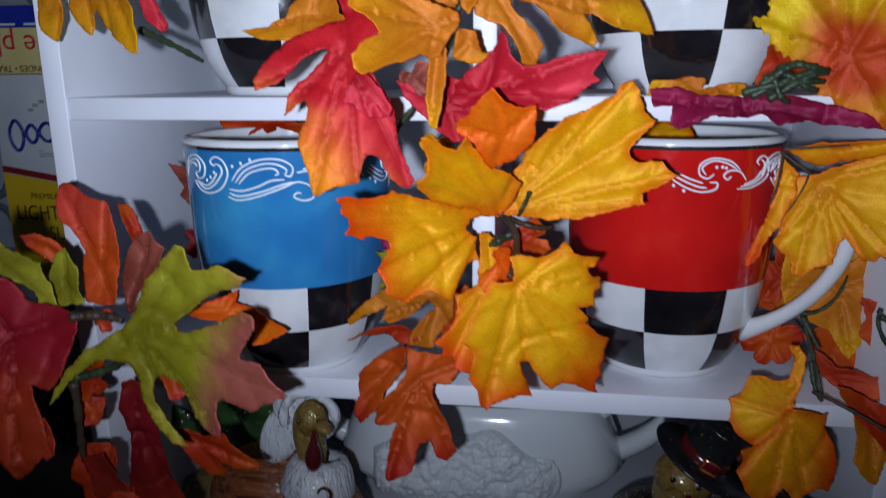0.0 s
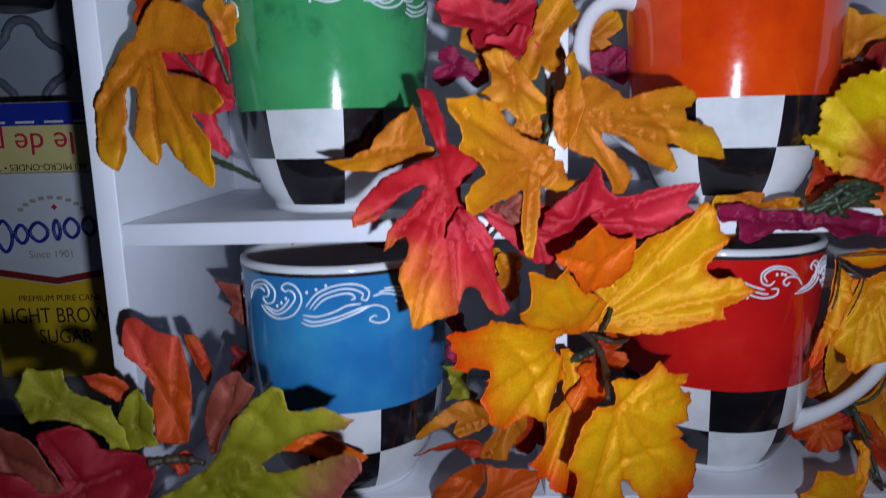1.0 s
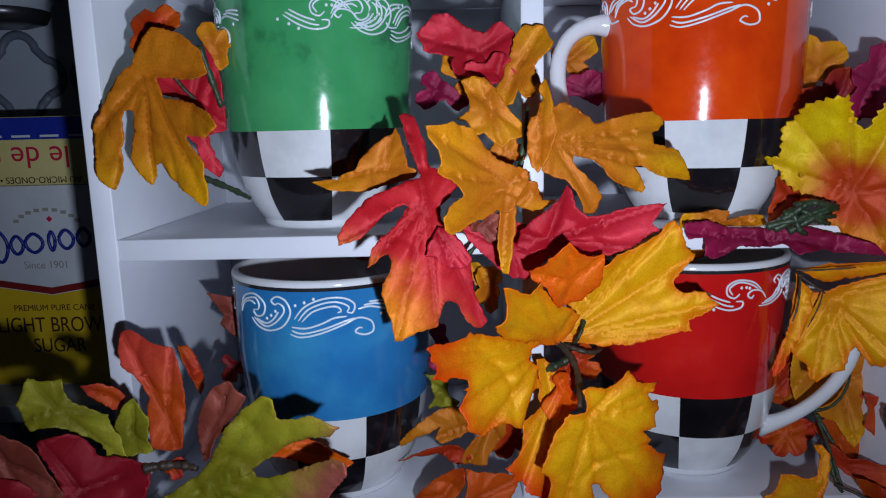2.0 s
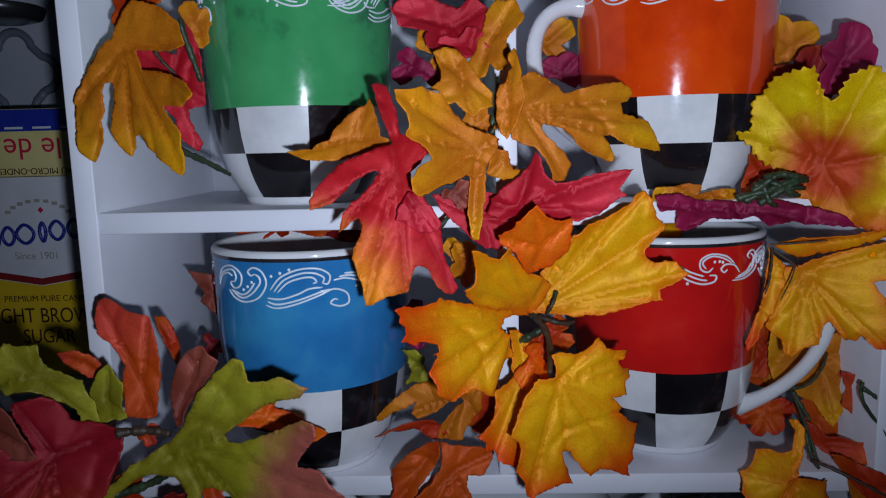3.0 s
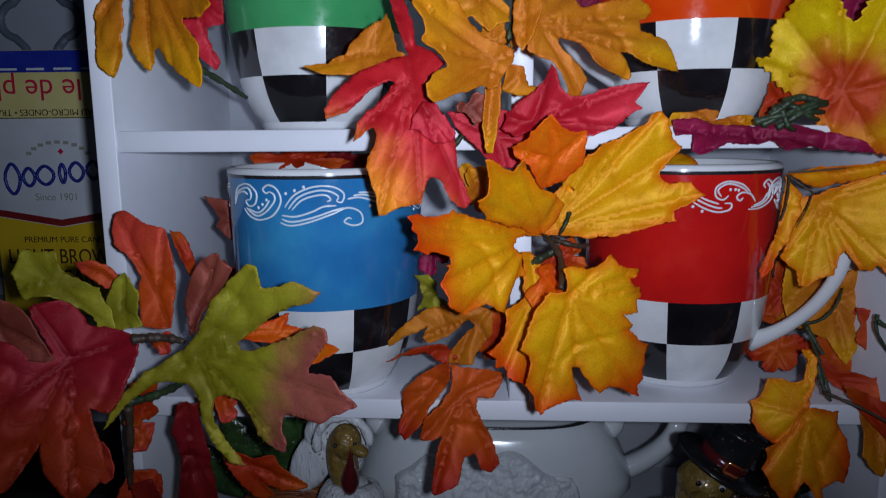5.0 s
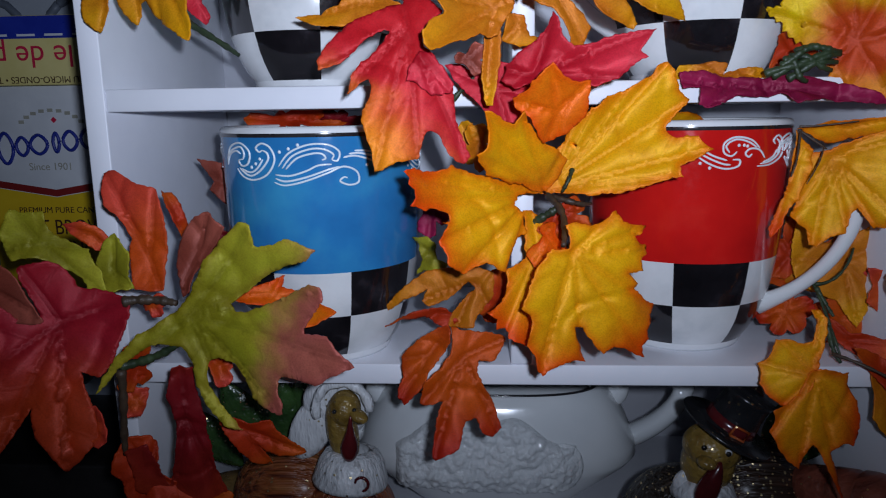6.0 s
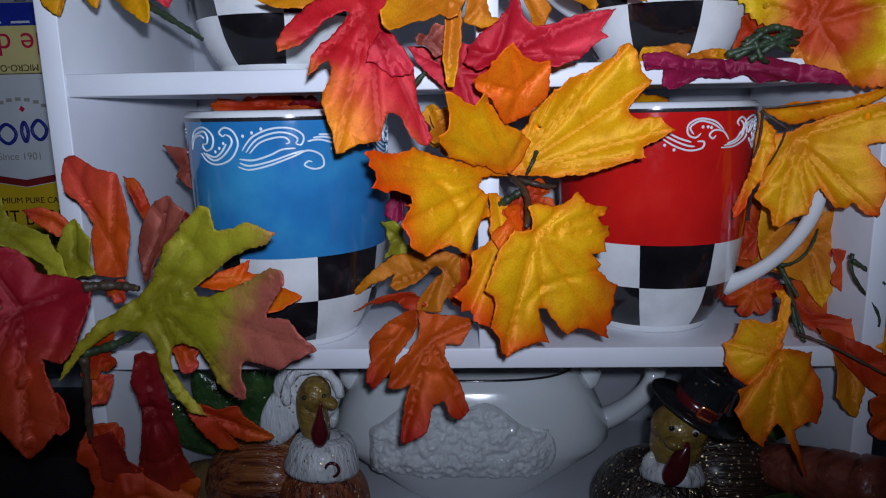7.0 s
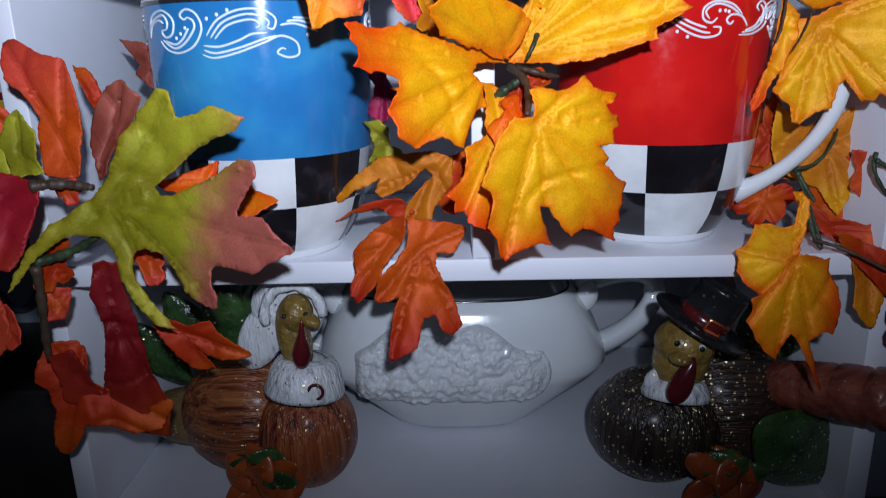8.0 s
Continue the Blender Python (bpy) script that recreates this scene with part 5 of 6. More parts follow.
leaf(spray_m, "red", (-0.0388, -0.0472, 0.1325), (0.13, -0.94, 0.15), [(-141, 17.2, -1.0), (-161, 15.2, -1.0), (-18, 1.5, 0.0)], outline=[(-4.9, -9.5), (-3.5, -4.0), (0.1, 1.4), (4.1, -0.1), (8.7, -5.0), (11.9, -10.7), (11.0, -13.6), (7.8, -14.5), (4.3, -14.4), (0.8, -12.4), (-2.4, -9.6)], seed=86)
stem(spray_m, ((-0.0170, -0.0100, 0.1270), (-0.0120, -0.0280, 0.1430), (-0.0060, -0.0320, 0.1490), (-0.0040, -0.0200, 0.1760)), 0.0016)
stem(spray_m, ((-0.0360, -0.0100, 0.1070), (-0.0310, -0.0160, 0.1150), (-0.0240, -0.0160, 0.1220), (-0.0140, -0.0200, 0.1320)), 0.0014)

spray_tl = thing("leaf_garland", (0, 0, 0), "ochre cloth oak leaf with crimson leaves on a green stem", "garland", "autumn garlands")
leaf(spray_tl, "ochre_yellow", (-0.1550, -0.0140, 0.1920), (-0.19, -0.98, 0.02), [(157, 49.0, -1.2), (-180, 44.0, -0.8), (-152, 57.9, 8.0), (-120, 42.7, 11.8), (-90, 30.6, 5.3), (132, 34.5, -1.6)], blunt=0.4, fold=0.22, outline=[(-1.1, 10.0), (-4.5, 4.1), (-13.7, -1.6), (-19.6, -11.6), (-24.6, -18.6), (-25.9, -23.6), (-25.6, -32.8), (-25.4, -41.0), (-19.5, -46.1), (-15.9, -40.0), (-13.6, -38.0), (-13.5, -27.9), (-11.2, -24.9), (-10.2, -12.8), (-6.6, -12.9), (-6.6, -23.9), (-8.9, -33.0), (-6.7, -39.0), (-1.1, -44.0), (1.3, -35.0), (5.0, -34.0), (10.7, -42.0), (20.9, -47.8), (27.5, -51.6), (28.1, -47.8), (26.0, -40.1), (27.2, -34.4), (18.8, -25.4), (18.7, -23.5), (30.5, -25.0), (37.3, -20.6), (32.2, -15.4), (19.8, -10.8), (7.1, -9.2), (4.5, -0.1), (22.8, -3.0), (30.5, -0.6), (27.9, 8.2), (19.4, 14.7), (6.4, 18.5)], seed=37)
leaf(spray_tl, "red", (-0.1420, 0.0020, 0.1820), (0.12, -0.99, 0.00), [(-163, 32.5, 3.1), (61, 20.5, -2.2), (-130, 17.1, -0.4), (-18, 22.1, 0.9)], outline=[(-14.7, 3.9), (-5.8, 1.9), (-4.7, -13.1), (0.2, -18.0), (1.4, -26.0), (8.4, -32.0), (10.3, -29.0), (7.1, -23.0), (5.0, -14.0), (12.5, -11.9), (11.7, 11.2), (6.0, 23.0), (5.9, 18.0), (2.0, 9.0), (-18.8, 12.0)], seed=38)
leaf(spray_tl, "ochre", (-0.1370, 0.0200, 0.2060), (0.09, -1.00, -0.04), [(20, 11.7, -0.8), (-169, 10.2, 0.6), (-49, 9.2, 0.4)], waist=0.7, seed=39)
leaf(spray_tl, "rust", (-0.1550, -0.0020, 0.2110), (0.10, -0.99, 0.13), [(151, 12.7, -0.0), (-58, 13.2, -0.0), (43, 9.9, -1.8)], waist=0.7, seed=40)
stem(spray_tl, ((-0.1360, -0.0020, 0.2040), (-0.1330, -0.0020, 0.1930), (-0.1310, 0.0020, 0.1830), (-0.1300, 0.0060, 0.1750)), 0.0017)
stem(spray_tl, ((-0.1470, -0.0030, 0.1920), (-0.1440, -0.0030, 0.1870), (-0.1410, -0.0020, 0.1840), (-0.1400, 0.0000, 0.1830)), 0.0010, M_STEMB)
stem(spray_tl, ((-0.1400, -0.0040, 0.1510), (-0.1370, 0.0060, 0.1480), (-0.1320, 0.0140, 0.1440), (-0.1270, 0.0220, 0.1390)), 0.0018)

spray_tr = thing("leaf_garland", (0, 0, 0), "lime and rust cloth leaf and a burgundy leaf", "garland", "autumn garlands")
leaf(spray_tr, "lime_orange", (0.1320, -0.0020, 0.1370), (-0.49, -0.84, -0.23), [(66, 37.7, 2.8), (35, 40.2, 1.0), (4, 42.7, 10.9), (-23, 45.0, 1.1), (-76, 28.1, 3.5), (-148, 27.3, 6.4), (139, 13.4, 5.2)], serrate=0.7, outline=[(-27.6, 8.9), (-22.1, 2.5), (-12.7, -1.6), (-3.6, -3.9), (-9.8, -7.3), (-8.9, -12.3), (0.9, -17.7), (9.7, -22.1), (15.8, -24.6), (29.9, -23.1), (29.0, 6.6), (25.8, 31.0), (17.6, 40.9), (10.2, 38.7), (6.8, 34.2), (4.1, 28.5), (0.8, 29.9), (-1.6, 36.2), (-2.9, 43.4), (-9.2, 42.7), (-14.0, 40.7), (-19.0, 38.6), (-22.1, 33.5), (-26.0, 30.6), (-27.1, 25.6), (-27.4, 16.3), (-35.1, 15.6)], seed=41)
leaf(spray_tr, "burgundy", (0.1060, -0.0060, 0.1200), (-0.10, -0.87, 0.48), [(88, 42.0, 3.7), (105, 34.5, 3.9), (-101, 37.9, -3.8), (-167, 7.4, 2.8)], wrinkle=1.6, outline=[(-41.7, -2.0), (-34.5, -0.3), (-35.5, -8.6), (-31.7, -9.5), (-21.1, -4.1), (-12.2, -3.6), (-3.2, -2.3), (2.0, -7.8), (12.9, -4.1), (24.3, -5.6), (38.0, -6.7), (24.3, -0.2), (14.1, 3.6), (2.7, 5.6), (-9.2, 4.3), (-21.1, 3.9), (-32.9, 6.6), (-43.1, 4.7)], seed=42)
leaf(spray_tr, "ochre_yellow", (0.0830, 0.0040, 0.1260), (-0.00, -0.96, 0.27), [(89, 20.0, 2.2), (59, 9.3, 1.4), (-88, 18.0, -1.9), (-122, 4.7, 1.4)], outline=[(-10.4, -3.2), (4.2, -3.4), (18.6, -0.6), (15.8, 2.4), (-0.0, 0.0), (1.3, 4.1), (-6.9, 4.9), (-13.0, 3.8), (-18.2, 3.7), (-20.7, -2.6)], seed=43)
leaf(spray_tr, "rust", (0.1140, 0.0140, 0.1360), (-0.36, -0.88, 0.32), [(140, 14.8, 2.5), (-108, 11.2, 1.1), (27, 11.2, -1.3), (-8, 6.8, 1.9)], outline=[(-5.6, 2.2), (-8.3, -6.8), (-8.3, -13.4), (-1.9, -8.7), (6.4, -5.4), (10.0, -2.4), (0.0, 6.9), (-4.7, 10.1)], seed=44)
leaf(spray_tr, "ochre_yellow", (0.1360, 0.0400, 0.1920), (-0.11, -0.99, -0.04), [(135, 15.5, 1.6), (-60, 13.8, -1.5), (52, 17.8, 1.1), (-140, 7.8, -0.3), (-113, 13.0, -1.1)], waist=0.8, seed=45)
leaf(spray_tr, "burgundy", (0.1500, 0.0200, 0.1840), (-0.12, -0.99, -0.03), [(61, 10.3, 0.9), (160, 17.0, 1.3), (-110, 14.8, -1.5), (-11, 16.3, -0.9)], waist=0.8, seed=46)
leaf(spray_tr, "dark_red", (0.1380, 0.0260, 0.1770), (-0.11, -0.99, -0.03), [(102, 19.3, 2.2), (-133, 14.8, -0.9), (-17, 13.6, -0.8)], waist=0.7, seed=47)
stem(spray_tr, ((0.0980, -0.0080, 0.1240), (0.1030, -0.0110, 0.1270), (0.1160, -0.0120, 0.1340), (0.1230, -0.0090, 0.1330)), 0.0017)
stem(spray_tr, ((0.1010, -0.0080, 0.1280), (0.1060, -0.0110, 0.1310), (0.1080, -0.0120, 0.1360), (0.1150, -0.0090, 0.1350)), 0.0017)
stem(spray_tr, ((0.0950, -0.0080, 0.1250), (0.1010, -0.0110, 0.1280), (0.1150, -0.0120, 0.1300), (0.1220, -0.0090, 0.1290)), 0.0017)
stem(spray_tr, ((0.1040, -0.0080, 0.1230), (0.1090, -0.0110, 0.1260), (0.1160, -0.0120, 0.1330), (0.1230, -0.0090, 0.1320)), 0.0017)
stem(spray_tr, ((0.1020, -0.0080, 0.1300), (0.1070, -0.0110, 0.1330), (0.1040, -0.0120, 0.1230), (0.1110, -0.0090, 0.1220)), 0.0017)
stem(spray_tr, ((0.1060, -0.0080, 0.1330), (0.1120, -0.0110, 0.1370), (0.1150, -0.0120, 0.1340), (0.1220, -0.0090, 0.1330)), 0.0017)
stem(spray_tr, ((0.1040, -0.0080, 0.1310), (0.1100, -0.0110, 0.1340), (0.1130, -0.0120, 0.1270), (0.1200, -0.0090, 0.1260)), 0.0017)

spray_r = thing("leaf_garland", (0, 0, 0), "yellow and orange cloth maple leaf spray beside the red mug", "garland", "autumn garlands")
leaf(spray_r, "yellow_tipped", (0.1170, 0.0040, 0.0961), (-0.13, -0.97, 0.20), [(162, 40.5, 3.0), (-109, 5.4, 0.0)], fold=0.3, outline=[(-2.8, 6.7), (-0.3, 2.9), (4.7, -1.3), (3.7, -9.6), (1.2, -15.5), (-1.7, -22.7), (-5.3, -26.5), (-7.9, -33.5), (-12.5, -39.0), (-13.4, -35.2), (-10.1, -28.7), (-7.8, -22.7), (-4.6, -10.7), (-3.1, -1.1)], seed=48)
leaf(spray_r, "yellow_plain", (0.1299, 0.0059, 0.0910), (-0.40, -0.92, 0.04), [(174, 38.5, 2.0), (-165, 32.8, 0.0), (-147, 35.0, -2.0), (-133, 46.0, 1.0), (-72, 40.3, 1.0), (152, 28.7, 4.0)], outline=[(-9.9, 1.2), (-2.4, 2.8), (2.8, 5.4), (19.0, 11.5), (30.6, 14.6), (38.8, 12.7), (37.7, -1.1), (26.9, -2.7), (29.4, -6.8), (33.9, -11.3), (35.8, -21.5), (33.7, -31.8), (28.4, -30.7), (23.6, -26.3), (21.7, -29.1), (18.2, -29.5), (14.6, -24.8), (11.6, -20.8), (9.2, -23.7), (8.1, -32.0), (2.4, -33.6), (-2.8, -38.4), (-5.7, -37.6), (-6.8, -31.5), (-13.9, -25.4), (-11.8, -20.6), (-10.7, -13.3), (-9.4, -6.0)], seed=49)
leaf(spray_r, "gold_yellow", (0.1360, 0.0080, 0.1030), (-0.14, -0.79, -0.59), [(-69, 27.2, -0.2), (90, 18.1, 1.6)], outline=[(-5.6, -7.4), (9.7, -2.5), (19.0, 2.5), (28.1, 7.3), (26.5, 10.8), (21.6, 8.5), (13.8, 6.1), (3.0, 5.0), (-7.2, 3.9), (-19.3, 1.1)], seed=50)
stem(spray_r, ((0.1130, 0.0000, 0.1030), (0.1180, -0.0020, 0.0990), (0.1210, -0.0030, 0.0970), (0.1240, -0.0020, 0.0950)), 0.0006, M_STEMB)
stem(spray_r, ((0.1150, 0.0040, 0.1040), (0.1200, 0.0020, 0.1040), (0.1280, 0.0000, 0.1050), (0.1360, -0.0020, 0.1060)), 0.0005, M_STEMB)
stem(spray_r, ((0.1140, 0.0000, 0.1030), (0.1120, -0.0040, 0.0950), (0.1120, -0.0050, 0.0910), (0.1090, -0.0060, 0.0840)), 0.0006, M_STEMB)
stem(spray_r, ((0.1240, 0.0000, 0.0960), (0.1220, -0.0030, 0.0900), (0.1190, -0.0040, 0.0860), (0.1160, -0.0050, 0.0810)), 0.0004, M_STEMB)
leaf(spray_r, "ochre_yellow", (0.1540, 0.0360, 0.0400), (-0.25, -0.96, 0.17), [(-59, 26.6, 2.7), (-138, 26.9, -1.8), (90, 22.3, 5.8), (-167, 30.5, 1.6)], outline=[(-23.1, 2.0), (-20.5, -9.7), (-14.8, -14.3), (-1.7, -19.5), (6.8, -31.3), (13.2, -18.7), (18.6, -21.3), (18.9, -2.0), (22.6, 14.7), (11.2, 17.2), (2.1, 10.0), (-10.3, 7.4), (-21.8, 17.9)], seed=51)
leaf(spray_r, "rust", (0.1320, 0.0440, 0.0410), (-0.28, -0.96, 0.05), [(33, 9.4, 0.9), (148, 13.1, 0.4), (-28, 13.5, 0.9), (-119, 16.6, -0.6)], waist=0.7, seed=52)
leaf(spray_r, "oak_rust", (0.1270, 0.0300, 0.0160), (-0.39, -0.84, 0.37), [(105, 13.9, -1.9), (157, 11.8, 0.3), (-145, 10.8, 0.5), (-56, 13.2, -2.4), (9, 10.8, 0.4)], waist=0.75, seed=53)
leaf(spray_r, "coral", (0.1670, 0.0200, 0.0270), (-0.47, -0.87, 0.11), [(-22, 14.8, 3.2), (37, 13.4, 3.3), (-180, 18.4, 2.4), (-147, 16.8, 0.4)], outline=[(-6.2, 4.3), (-8.0, -3.8), (-2.6, -8.1), (0.0, -18.2), (8.6, -15.3), (8.7, 3.0), (4.4, 13.4), (-2.6, 11.7), (-8.9, 12.2)], seed=54)
leaf(spray_r, "coral", (0.1780, 0.0160, 0.0330), (-0.30, -0.95, 0.02), [(-46, 11.5, -0.3), (57, 9.1, 2.5), (-141, 15.5, 0.8), (22, 8.6, 3.3)], waist=0.8, seed=55)
leaf(spray_r, "rust", (0.1490, 0.0140, 0.0080), (-0.36, -0.91, 0.22), [(48, 13.2, 1.6), (-90, 23.4, -0.7), (-127, 12.2, 1.0)], outline=[(-7.3, 1.2), (-1.9, -4.0), (2.5, -6.4), (13.8, -8.7), (24.4, -3.8), (22.2, 5.3), (13.4, 1.5), (0.0, 2.9), (-10.0, 9.7)], seed=56)
leaf(spray_r, "yellow_plain", (0.1740, 0.0000, 0.0030), (-0.25, -0.94, 0.23), [(89, 6.3, -0.4), (-53, 19.4, -1.4), (-151, 16.1, -1.3)], waist=0.8, seed=57)
leaf(spray_r, "gold_yellow", (0.1224, -0.0132, 0.0011), (-0.21, -0.92, 0.32), [(-1, 27.9, 0.0), (79, 23.2, 2.0), (137, 19.1, 1.0), (45, 21.2, 1.0)], blunt=0.3, outline=[(-23.0, 3.4), (-18.4, 5.8), (-16.0, 14.5), (-10.5, 14.4), (-5.0, 12.8), (-0.6, 14.9), (0.3, 21.9), (-2.4, 27.8), (1.5, 28.0), (4.5, 24.4), (4.0, 17.4), (2.7, 10.5), (1.0, 1.2), (-1.1, -5.8), (-4.9, -8.8), (-8.7, -13.6), (-13.0, -13.9), (-19.6, -9.3), (-22.2, -4.9), (-21.3, -0.2)], seed=58)
leaf(spray_r, "amber", (0.1226, -0.0142, 0.0015), (0.03, -0.98, 0.21), [(-167, 54.7, -4.0), (170, 40.3, -1.0), (140, 30.6, 1.0), (-144, 32.8, -4.0), (-89, 16.1, -4.0)], fold=0.25, outline=[(-2.7, 1.2), (1.7, 2.7), (8.6, 1.3), (16.4, 0.4), (14.0, -4.0), (17.6, -11.0), (18.8, -18.0), (18.8, -26.4), (16.2, -30.2), (11.3, -29.1), (6.4, -33.4), (9.1, -41.1), (12.5, -53.3), (8.0, -45.8), (2.9, -36.1), (0.3, -30.8), (-1.6, -29.1), (-4.4, -33.4), (-6.8, -39.9), (-11.3, -36.8), (-16.4, -30.6), (-19.8, -23.6), (-17.3, -19.1), (-18.9, -14.5), (-11.6, -12.6), (-6.7, -7.9)], seed=59)
leaf(spray_r, "ochre", (0.1580, -0.0020, -0.0100), (-0.15, -0.94, 0.30), [(-172, 21.0, -0.6), (43, 8.7, 3.0), (-130, 7.3, 1.8)], outline=[(-5.0, -1.2), (-5.9, -11.5), (-2.6, -16.8), (3.5, -20.9), (5.9, -10.6), (5.8, -2.3), (-0.7, 3.7), (-6.7, 7.3)], seed=60)
leaf(spray_r, "rust", (0.1600, -0.0060, -0.0050), (-0.27, -0.94, 0.20), [(-156, 23.2, -0.7), (-83, 17.6, -0.4), (53, 20.8, 3.2)], outline=[(-6.4, -0.6), (0.5, -7.5), (7.4, -13.3), (13.9, -22.8), (21.2, 0.2), (10.0, 3.8), (-5.1, 10.1), (-17.3, 14.2)], seed=61)
leaf(spray_r, "coral", (0.1750, -0.0120, -0.0260), (-0.10, -0.98, 0.18), [(126, 14.4, 1.8), (65, 13.2, 2.3), (-135, 17.0, -1.4), (-169, 28.3, -3.5)], waist=0.8, seed=62)
stem(spray_r, ((0.1350, 0.0240, 0.0330), (0.1380, 0.0140, 0.0200), (0.1380, 0.0060, 0.0120), (0.1400, 0.0020, 0.0030)), 0.0009)
stem(spray_r, ((0.1350, 0.0220, 0.0320), (0.1450, 0.0200, 0.0320), (0.1500, 0.0220, 0.0420), (0.1530, 0.0260, 0.0480)), 0.0009)
stem(spray_r, ((0.1350, 0.0200, 0.0310), (0.1380, 0.0180, 0.0250), (0.1400, 0.0160, 0.0210), (0.1410, 0.0140, 0.0190)), 0.0012)
stem(spray_r, ((0.1580, 0.0040, 0.0410), (0.1530, 0.0020, 0.0290), (0.1720, 0.0000, 0.0190), (0.1700, 0.0000, 0.0090)), 0.0010, M_STEM)
stem(spray_r, ((0.1580, 0.0040, 0.0380), (0.1630, 0.0020, 0.0350), (0.1680, 0.0020, 0.0310), (0.1710, 0.0000, 0.0280)), 0.0012)
stem(spray_r, ((0.1350, 0.0000, 0.0060), (0.1410, -0.0080, 0.0060), (0.1520, -0.0120, 0.0010), (0.1670, -0.0140, -0.0080)), 0.0009, M_STEMB)
leaf(spray_r, "ochre_yellow", (0.1434, 0.0435, 0.0242), (-0.22, -0.97, 0.08), [(-24, 45.1, 0.0), (-45, 53.4, 0.0), (-115, 25.5, 2.0), (19, 38.3, -2.0), (86, 18.4, 0.0)], outline=[(-18.9, 1.3), (-16.5, 11.7), (-13.3, 25.1), (-12.7, 36.8), (-4.2, 25.3), (6.8, 22.8), (13.5, 29.5), (18.4, 41.7), (29.5, 35.6), (38.9, 38.2), (36.8, 23.4), (32.3, 18.1), (34.0, 8.3), (27.7, 3.7), (23.8, -8.8), (21.5, -15.0), (11.6, -8.9), (3.8, -1.8), (-10.0, 0.5)], seed=87)
leaf(spray_r, "oak_rust", (0.1554, 0.0352, 0.0110), (-0.15, -0.95, 0.22), [(156, 23.5, 1.0), (-140, 23.5, 0.0), (-27, 15.0, 0.0), (59, 14.7, 0.0)], outline=[(-13.8, 6.3), (-5.2, 10.5), (2.0, 14.6), (9.3, 13.4), (15.3, 17.5), (14.4, 5.6), (21.8, 0.6), (18.5, -10.0), (24.7, -15.0), (15.2, -19.3), (6.5, -13.0), (0.4, -18.5), (-6.9, -24.0), (-8.3, -13.5), (-4.8, -5.4)], seed=88)
leaf(spray_r, "coral", (0.1737, 0.0263, 0.0130), (-0.30, -0.94, 0.12), [(-20, 19.5, 1.0), (143, 10.3, 0.0), (-144, 21.4, 0.0), (19, 26.8, 0.0)], outline=[(-13.2, 22.0), (-9.1, 26.6), (-4.1, 21.7), (1.5, 19.4), (11.2, 21.1), (14.9, 6.1), (9.1, -2.0), (16.6, -11.7), (15.5, -23.4), (6.0, -17.8), (-1.1, -13.1), (-8.2, -11.0), (-5.6, -0.4), (-4.3, 10.1)], seed=89)
leaf(spray_r, "rust", (0.1353, 0.0469, 0.0405), (-0.20, -0.97, 0.10), [(3, 22.4, 0.0), (-65, 22.1, 0.0), (178, 17.5, 0.0), (98, 11.8, 0.0)], outline=[(-12.5, -1.7), (-5.5, 5.5), (-5.1, 13.9), (-1.1, 22.9), (4.6, 12.7), (8.8, 5.2), (20.7, 9.9), (14.8, -2.4), (7.2, -5.4), (9.1, -11.6), (-0.5, -18.1), (-9.8, -14.4)], seed=90)
stem(spray_r, ((0.1360, 0.0080, 0.0160), (0.1360, 0.0040, 0.0100), (0.1360, 0.0020, 0.0060), (0.1390, 0.0000, 0.0020)), 0.0014)

spray_l = thing("leaf_garland", (0, 0, 0), "olive, crimson and coral cloth leaf spray beside the blue mug", "garland", "autumn garlands")
leaf(spray_l, "olive_pink", (-0.1292, -0.0485, 0.0370), (-0.10, -0.99, 0.07), [(-39, 47.2, 11.0), (-64, 62.7, 15.0), (-101, 70.0, 13.0), (-77, 59.3, 13.0), (-133, 52.0, 6.0), (-159, 50.1, -3.0), (129, 51.0, 5.0)], fold=0.2, blunt=0.3, outline=[(-3.8, 3.0), (3.5, 13.4), (8.3, 22.4), (15.8, 30.2), (26.2, 37.5), (30.1, 36.4), (30.8, 27.3), (45.0, 32.0), (56.7, 27.6), (52.8, 24.3), (23.3, 9.8), (16.4, 4.9), (18.4, 2.3), (25.2, 3.0), (53.1, 16.1), (56.8, 14.6), (58.2, 10.6), (50.4, 1.2), (48.0, -3.8), (58.6, -3.2), (61.9, -8.5), (69.0, -13.9), (60.1, -17.8), (52.9, -22.7), (42.3, -20.5), (37.7, -21.0), (36.7, -25.8), (39.4, -30.8), (38.3, -35.7), (25.7, -31.9), (17.1, -17.2), (10.9, -15.9), (6.3, -17.9), (5.3, -23.1), (7.2, -31.3), (18.5, -47.1), (10.7, -44.1), (4.6, -36.0), (0.7, -26.9), (-0.3, -17.8), (-2.9, -11.8), (-10.9, -11.1), (-19.0, -13.5), (-31.5, -23.4), (-40.2, -32.8), (-36.4, -25.0), (-30.3, -16.6), (-20.3, -6.7), (-13.3, -3.4)], seed=63)
leaf(spray_l, "dusty_pink", (-0.1300, -0.0470, 0.0510), (-0.19, -0.98, 0.09), [(-24, 28.2, 4.1), (173, 6.1, 0.6), (-41, 27.3, 4.4)], fold=0.3, outline=[(1.7, -4.8), (3.3, 2.1), (11.5, 12.4), (18.3, 20.6), (13.5, 24.3), (11.2, 26.2), (3.8, 23.0), (-1.3, 14.9), (-3.6, 5.8), (-1.4, -6.9)], seed=64)
